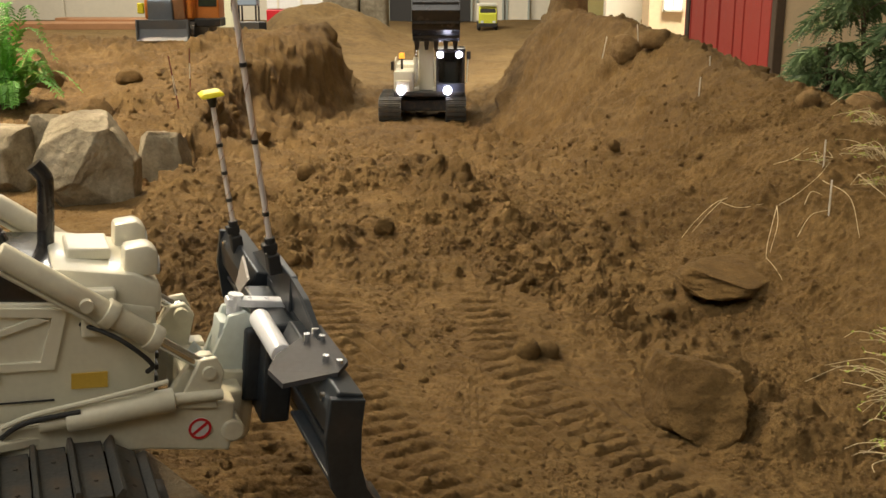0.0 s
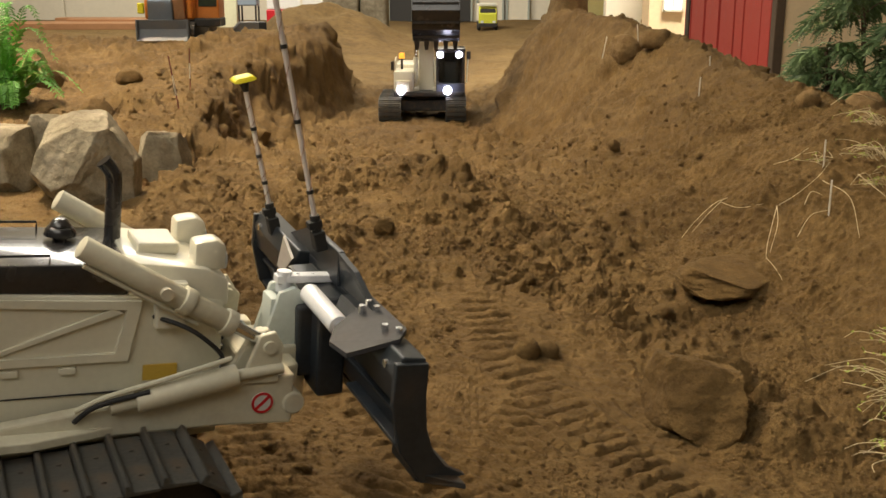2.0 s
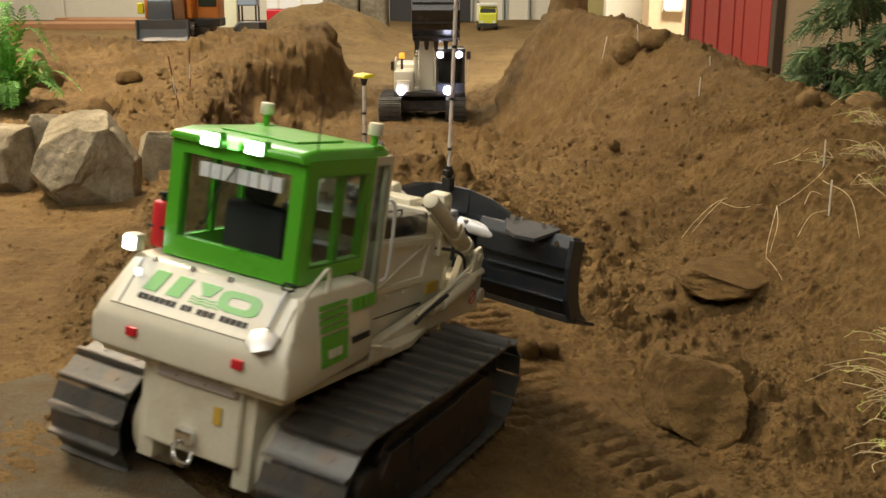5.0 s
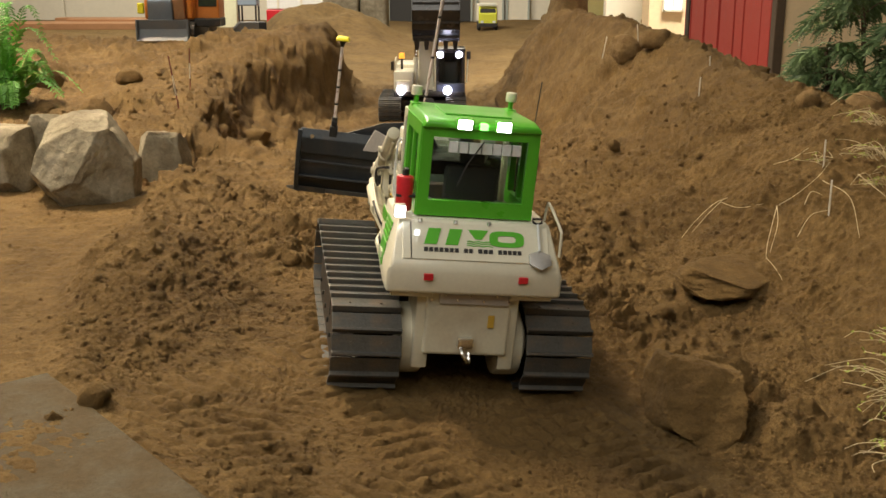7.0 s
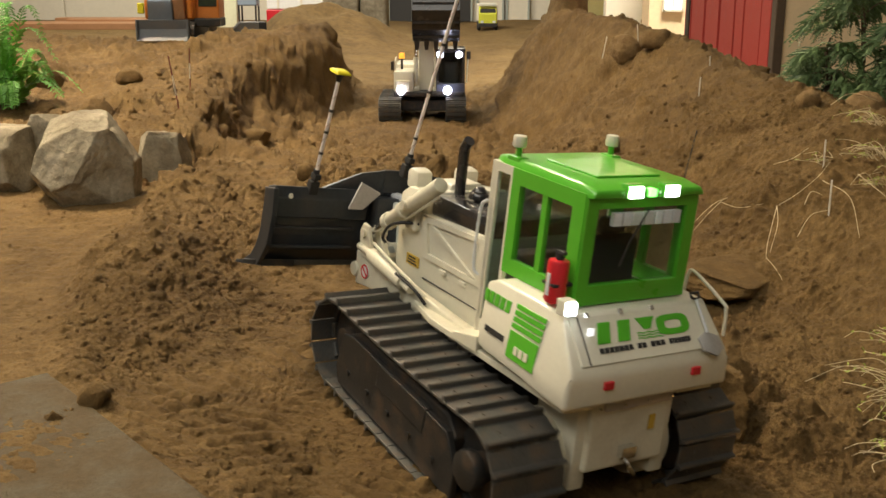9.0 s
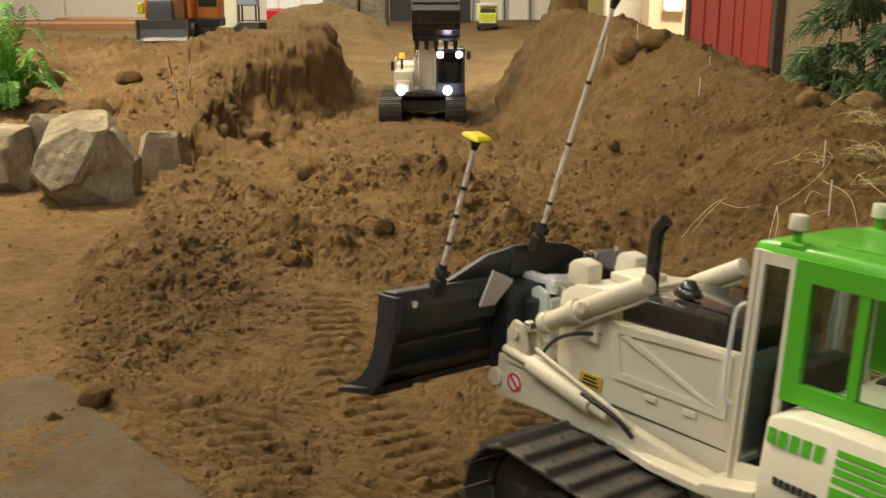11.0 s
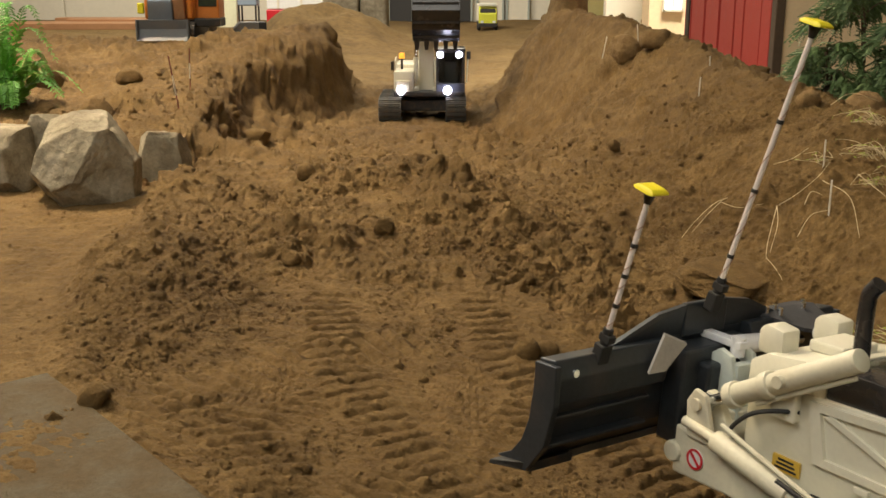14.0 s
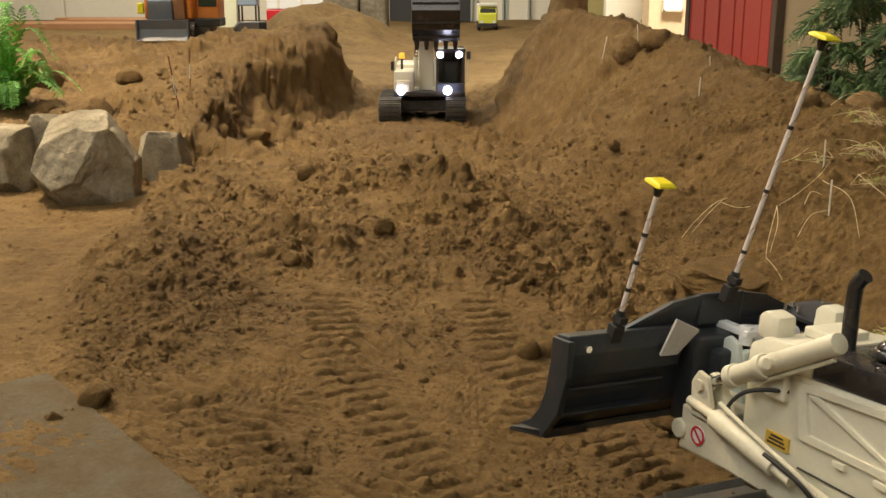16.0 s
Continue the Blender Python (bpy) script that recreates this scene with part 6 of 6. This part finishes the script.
def pressed_at(x, y):
    """1 where a track has gone."""
    out = np.zeros_like(x)
    for t in np.arange(0, 16.01, 0.2):
        px, py, pz, rx, ry, rz = drive_at(t)
        h = radians(rz)
        u = (x - px) * math.cos(h) + (y - py) * math.sin(h)
        v = np.abs(-(x - px) * math.sin(h) + (y - py) * math.cos(h))
        out[(np.abs(u) < 0.12) & (np.abs(v - 0.076) < 0.03)] = 1
    return out


def crumbs(count, lo, hi, name, seed, sub, ymax, spread, keep_off, on_track=0.9):
    """Loose crumbs of earth, past counting, in one mesh."""
    rng = np.random.default_rng(seed)
    bm = bmesh.new()
    bmesh.ops.create_icosphere(bm, subdivisions=sub, radius=1.0)
    base = np.array([v.co for v in bm.verts])
    tri = np.array([[v.index for v in f.verts] for f in bm.faces])
    bm.free()
    n = count * 9
    y = 0.42 * np.exp(rng.random(n) * math.log(ymax / 0.42))
    x = rng.uniform(-1, 1, n) * (y * spread + 0.05)
    ok = rng.random(n) < looseness(x, y) * np.clip(0.65 + 1.5 * fbm(x * 6, y * 6, 41, 3), 0.04 + 0.56 * sstep(-0.02, 0.08, x - bank_foot(y)), 1)
    # few on the pressed tracks and on the steep bank
    ok &= (rng.random(n) > on_track * pressed_at(x, y)) & (rng.random(n) > keep_off * sstep(0.0, 0.12, x - bank_foot(y)))
    x, y = x[ok][:count], y[ok][:count]
    m = len(x)
    r = (lo + (hi - lo) * rng.random(m) ** 3.2) * np.clip(y, 0.8, 1.35)
    x, y, z = grid_at("x", x, y), grid_at("y", x, y), grid_at("z", x, y) - r * 0.18
    wob = 1 + 0.28 * rng.standard_normal((m, len(base), 1)).clip(-1.5, 1.5)
    sc = r[:, None] * rng.uniform(0.7, 1.15, (m, 3))
    V = base[None] * wob * sc[:, None, :] + np.stack([x, y, z], 1)[:, None, :]
    F = tri[None] + (np.arange(m) * len(base))[:, None, None]
    me = bpy.data.meshes.new(name)
    me.vertices.add(m * len(base))
    me.vertices.foreach_set("co", V.ravel())
    F = F.reshape(-1, 3)
    me.loops.add(F.size)
    me.loops.foreach_set("vertex_index", F.ravel())
    me.polygons.add(len(F))
    me.polygons.foreach_set("loop_start", np.arange(len(F)) * 3)
    me.polygons.foreach_set("use_smooth", np.ones(len(F), bool))
    me.update()
    me.materials.append(SAND)
    return tagged(new(name, me), "loose brown crumbs of sandy earth", "earth", kind="stuff")


crumbs(1300, 0.0018, 0.0066, "soil_lumps", 5, 2, 2.4, 0.46, 0.92)
crumbs(30000, 0.0008, 0.0031, "soil_crumbs", 6, 1, 2.2, 0.46, 0.6)
crumbs(9000, 0.0006, 0.0019, "soil_grit", 7, 1, 1.2, 0.46, 0.2, 0.2)

# concrete slab at the edge of the pit
d1 = Vector((0.158, -0.188)).normalized()
d2 = Vector((d1.y, -d1.x))
o = Vector((-0.296, 0.722))
cs = [o, o + d1 * 0.34, o + d1 * 0.34 + d2 * 0.30, o + d2 * 0.30]
g = plate([(p.x, p.y) for p in cs], 0.0, 0.032, "z", 0.0015)
sl = part("concrete_slab", g, CONCRETE)
tagged(sl, "flat grey concrete slab dusted with sand", "slab")
sl.location.z = 0.001


# ---- stakes, straw, grass and shrubs ----
CHALK = surface("chalky_white_paint", (0.70, 0.65, 0.55), 0.7)
RUST = surface("faded_red_paint", (0.16, 0.035, 0.025), 0.7)


def stake(x, y, h, lean_x=0, lean_y=0):
    s = thing("marker_stake", "thin red and white marker stake stuck in the earth", "stake", "marker stakes", pose(x, y, float(on_ground(x, y)) - 0.006, lean_y, lean_x, 0))
    n = 3
    for k in range(n):
        part("band", rod((0, 0, k * h / n), (0, 0, (k + 1) * h / n), 0.0010, None, 8), (RUST if k != 1 else CHALK) if h > 0.06 else CHALK, s)


for a in ((-0.455, 1.78, 0.10, -8, 0), (-0.485, 1.985, 0.085, 2, 0), (0.386, 1.56, 0.035, 2, 0), (0.312, 2.05, 0.05, 10, 0), (0.442, 1.18, 0.042, 0, 0), (0.417, 1.085, 0.045, 0, 0), (0.428, 1.67, 0.022, 0, 0), (0.365, 1.95, 0.05, -5, 0)):
    stake(*a)


def straw(points, r, mat=STRAW):
    pts = []
    for x, y, h in points:
        pts.append((x, y, float(on_ground(x, y)) + h))
    p = smooth_path(pts, 5)
    ob = part("straw", tube(p, [r * (1 - 0.5 * i / len(p)) for i in range(len(p))], None, 5), mat, None, "", True)
    return tagged(ob, "dry bent straw stalk lying on the earth bank", "straw", "straw stalks")


for pts in ([(0.344, 1.215, 0.012), (0.325, 1.21, 0.016), (0.300, 1.20, 0.010), (0.285, 1.19, 0.003)], [(0.338, 1.215, 0.012), (0.318, 1.205, 0.012), (0.297, 1.19, 0.004)],
            [(0.335, 1.215, 0.010), (0.350, 1.19, 0.006), (0.372, 1.17, 0.004)], [(0.372, 1.12, 0.025), (0.362, 1.10, 0.022), (0.350, 1.075, 0.012), (0.345, 1.06, 0.002)],
            [(0.372, 1.12, 0.024), (0.366, 1.095, 0.018), (0.352, 1.07, 0.006)], [(0.345, 1.06, 0.004), (0.350, 1.045, 0.003), (0.354, 1.03, 0.002)], [(0.374, 1.12, 0.024), (0.392, 1.12, 0.026), (0.414, 1.12, 0.03), (0.43, 1.13, 0.03)],
            [(0.395, 1.10, 0.02), (0.405, 1.11, 0.022), (0.418, 1.11, 0.012)], [(0.43, 1.20, 0.03), (0.415, 1.21, 0.02), (0.40, 1.23, 0.01)], [(0.42, 1.12, 0.02), (0.436, 1.08, 0.012), (0.43, 1.03, 0.003)],
            [(0.45, 1.10, 0.02), (0.46, 1.06, 0.012), (0.47, 1.03, 0.002)], [(0.50, 1.33, 0.01), (0.53, 1.34, 0.02), (0.57, 1.35, 0.02)], [(0.38, 1.07, 0.012), (0.396, 1.08, 0.02), (0.412, 1.07, 0.02)]):
    straw(pts, 0.00042)


def tuft(x, y, count, reach, seed, lean):
    """A tuft of thin dry stems that arch outwards, with small yellow-green tips."""
    rnd = random.Random(seed)
    t = thing("grass_tuft", "tuft of thin dry grass stems with yellow-green tips", "grass", "grass tufts", pose(x, y, float(on_ground(x, y)) - 0.003))
    for k in range(count):
        a = rnd.gauss(lean, 1.05)
        L = reach * rnd.uniform(0.45, 1.1)
        h = rnd.uniform(0.10, 0.5) * L
        dx, dy = math.cos(a), math.sin(a)
        bx, by = rnd.uniform(-0.012, 0.012), rnd.uniform(-0.012, 0.012)
        p = smooth_path([(bx, by, 0), (bx + dx * L * 0.3, by + dy * L * 0.3, h * 0.8), (bx + dx * L * 0.7 + rnd.gauss(0, 0.006), by + dy * L * 0.7, h), (bx + dx * L, by + dy * L, h * rnd.uniform(0.4, 1.0))], 4)
        part("stem", tube(p, [0.00045 * (1 - 0.55 * i / len(p)) for i in range(len(p))], None, 4), STRAW, t, "", True)
        if rnd.random() < 0.75:
            g = bmesh.new()
            for j in range(rnd.randint(3, 6)):
                c = p[rnd.randint(len(p) // 2, len(p) - 1)]
                d = Vector((rnd.gauss(0, 1), rnd.gauss(0, 1), rnd.gauss(0.5, 1))).normalized() * rnd.uniform(0.002, 0.005)
                q = d.orthogonal().normalized() * 0.0009
                vs = [g.verts.new(c), g.verts.new(c + d * 0.5 + q), g.verts.new(c + d), g.verts.new(c + d * 0.5 - q)]
                g.faces.new(vs)
            part("leaf_tip", g, SPROUT, t)


tuft(0.372, 0.745, 20, 0.070, 3, 2.6)
tuft(0.350, 0.685, 16, 0.060, 4, 2.9)
tuft(0.392, 0.80, 16, 0.055, 5, 2.4)
tuft(0.362, 0.715, 14, 0.05, 12, 2.2)
tuft(0.49, 1.14, 22, 0.045, 6, 2.9)
tuft(0.52, 1.21, 20, 0.045, 7, 2.9)
tuft(0.475, 1.09, 12, 0.040, 8, 3.1)
tuft(0.455, 1.20, 12, 0.035, 9, 2.6)


def frond(parent, root, a, L, rise, seed, width, mat, n=34):
    """One fern frond: an arched rib with narrow folded leaflets on both sides."""
    rnd = random.Random(seed)
    g = bmesh.new()
    pts = []
    for i in range(n + 1):
        t = i / n
        pts.append(Vector(root) + Vector((math.cos(a) * L * t, math.sin(a) * L * t, rise * math.sin(t * 2.3) - 0.25 * L * t * t)))
    tube(pts[::3] + [pts[-1]], [0.0012 * (1 - 0.8 * i / 13) for i in range(len(pts[::3]) + 1)], g, 5)
    for i in range(3, n):
        t = i / n
        d = (pts[i + 1] - pts[i - 1]).normalized()
        s = d.cross(Vector((0, 0, 1))).normalized()
        for sg in (1, -1):
            ln = width * math.sin(min(1, t * 1.5 + 0.25) * math.pi * 0.75) ** 0.8 * (1 - t * 0.55) * rnd.uniform(0.8, 1.15)
            v = (s * sg + d * 0.45 + Vector((0, 0, rnd.uniform(-0.35, 0.1)))).normalized()
            w = d * ln * 0.17
            up = Vector((0, 0, ln * 0.06))
            q = [g.verts.new(pts[i] - w * 0.3), g.verts.new(pts[i] + v * ln * 0.5 - w + up), g.verts.new(pts[i] + v * ln), g.verts.new(pts[i] + v * ln * 0.5 + w + up), g.verts.new(pts[i] + v * ln * 0.5 - up * 0.5)]
            for f in ((0, 1, 4), (1, 2, 4), (2, 3, 4), (3, 0, 4)):
                g.faces.new([q[j] for j in f])
    return part("frond", g, mat, parent)


fx, fy = -0.795, 1.88
fern = thing("fern", "bright green fern with many feathery fronds on the hill", "fern", at=pose(fx, fy, float(on_ground(fx, fy)) - 0.004))
rnd = random.Random(8)
for k in range(26):
    a = rnd.uniform(-2.2, 2.2)
    frond(fern, (rnd.uniform(-0.03, 0.03), rnd.uniform(-0.03, 0.02), 0.0), a, rnd.uniform(0.08, 0.16), rnd.uniform(0.06, 0.20), k, rnd.uniform(0.022, 0.034), LEAF2)


def shrub(x, y, seed, H, count, spread):
    rnd = random.Random(seed)
    s = thing("conifer_shrub", "dark green drooping conifer shrub on the earth bank", "shrub", "shrubs", pose(x, y, float(on_ground(x, y)) - 0.006))
    part("trunk", tube(smooth_path([(0, 0, 0), (0.004, 0, H * 0.4), (-0.003, 0.004, H * 0.75), (0, 0, H)], 5), [0.0055 * (1 - 0.8 * i / 16) for i in range(16)], None, 8), BARK, s, "", True)
    crown = bmesh.new()
    for k in range(count):
        z = H * rnd.uniform(0.04, 0.95)
        a = rnd.uniform(0, math.tau)
        L = spread * rnd.uniform(0.6, 1.1) * (1.05 - 0.45 * z / H)
        p = smooth_path([(0, 0, z), (math.cos(a) * L * 0.4, math.sin(a) * L * 0.4, z + L * rnd.uniform(0.05, 0.3)), (math.cos(a) * L * 0.8, math.sin(a) * L * 0.8, z + L * rnd.uniform(-0.1, 0.15)), (math.cos(a) * L, math.sin(a) * L, z - L * rnd.uniform(0.05, 0.35))], 5)
        part("branch", tube(p, [0.0014 * (1 - 0.75 * i / len(p)) for i in range(len(p))], None, 5), BARK, s)
        for i in range(3, len(p)):
            for j in range(rnd.randint(3, 5)):
                d = Vector((math.cos(a + rnd.gauss(0, 0.9)), math.sin(a + rnd.gauss(0, 0.9)), rnd.uniform(-0.9, 0.15))).normalized()
                ln = rnd.uniform(0.018, 0.036)
                tip = p[i] + d * ln + Vector((0, 0, -ln * 0.25))
                mid = p[i] + d * ln * 0.55
                side = d.cross(Vector((rnd.uniform(-0.4, 0.4), rnd.uniform(-0.4, 0.4), 1))).normalized()
                for q in range(7):
                    t = 0.1 + q * 0.14
                    c = p[i].lerp(mid, t / 0.55) if t < 0.55 else mid.lerp(tip, (t - 0.55) / 0.45)
                    for sg in (1, -1):
                        v = (side * sg + d * 1.1 + Vector((0, 0, -0.25))).normalized() * ln * 0.34 * (1.1 - 0.5 * t)
                        w = d.cross(v).normalized() * 0.0009 + d * 0.0009
                        crown.faces.new([crown.verts.new(c), crown.verts.new(c + v * 0.5 + w), crown.verts.new(c + v), crown.verts.new(c + v * 0.5 - w)])
    part("crown", crown, LEAF, s)


shrub(0.600, 1.50, 1, 0.22, 24, 0.095)
shrub(0.675, 1.47, 2, 0.24, 26, 0.10)
shrub(0.555, 1.50, 3, 0.09, 14, 0.06)


# ---- what moves ----
def row_pose(rows, t):
    ts = [r[0] for r in rows]
    return [float(np.interp(t, ts, [r[k] for r in rows])) for k in range(1, 7)]


def motions():
    walk(DOZER["dozer"], [(r[0], pose(*r[1:])) for r in DRIVE])
    walk(DOZER["blade"], [(r[0], pose(*r[1:])) for r in BLADE])
    O = DOZER["arm_at"]
    frames = []
    for r in BLADE:
        lift = math.degrees(math.atan2(r[3] - 0.0715, 0.185))
        frames.append((r[0], pose(O.x, O.y, O.z, 0, -lift, 0)))
    walk(DOZER["arm"], frames)
    for barrel, piston, L, a, pin in DOZER["lift"]:
        rows, slide = [], []
        for t, m in frames:
            b = m @ pin
            rows.append((t, aim(a, b)))
            slide.append((t, pose((b - a).length - L, 0, 0)))
        walk(barrel, rows)
        walk(piston, slide)
    # tracks: the chain runs as far as its side of the machine travels
    step = 0.1
    times = [round(i * step, 2) for i in range(161)]
    for shoes, wheels, side in DOZER["tracks"]:
        run, runs, last = 0.0, [], None
        for t in times:
            x, y, z, rx, ry, rz = row_pose(DRIVE, t)
            h = radians(rz)
            px, py = x - 0.076 * side * math.sin(h), y + 0.076 * side * math.cos(h)
            if last:
                run += (px - last[0]) * math.cos(h) + (py - last[1]) * math.sin(h)
            last = (px, py)
            runs.append(run)
        for ob, s0 in shoes:
            rows = []
            for t, d in zip(times, runs):
                x, z, a = loop_point(s0 + d / LOOP)
                rows.append((t, pose(x, 0, z, 0, a, 0)))
            walk(ob, rows)
        for ob, x, z, r in wheels:
            walk(ob, [(t, pose(x, 0, z, 0, math.degrees(d / r), 0)) for t, d in zip(times, runs)])


motions()
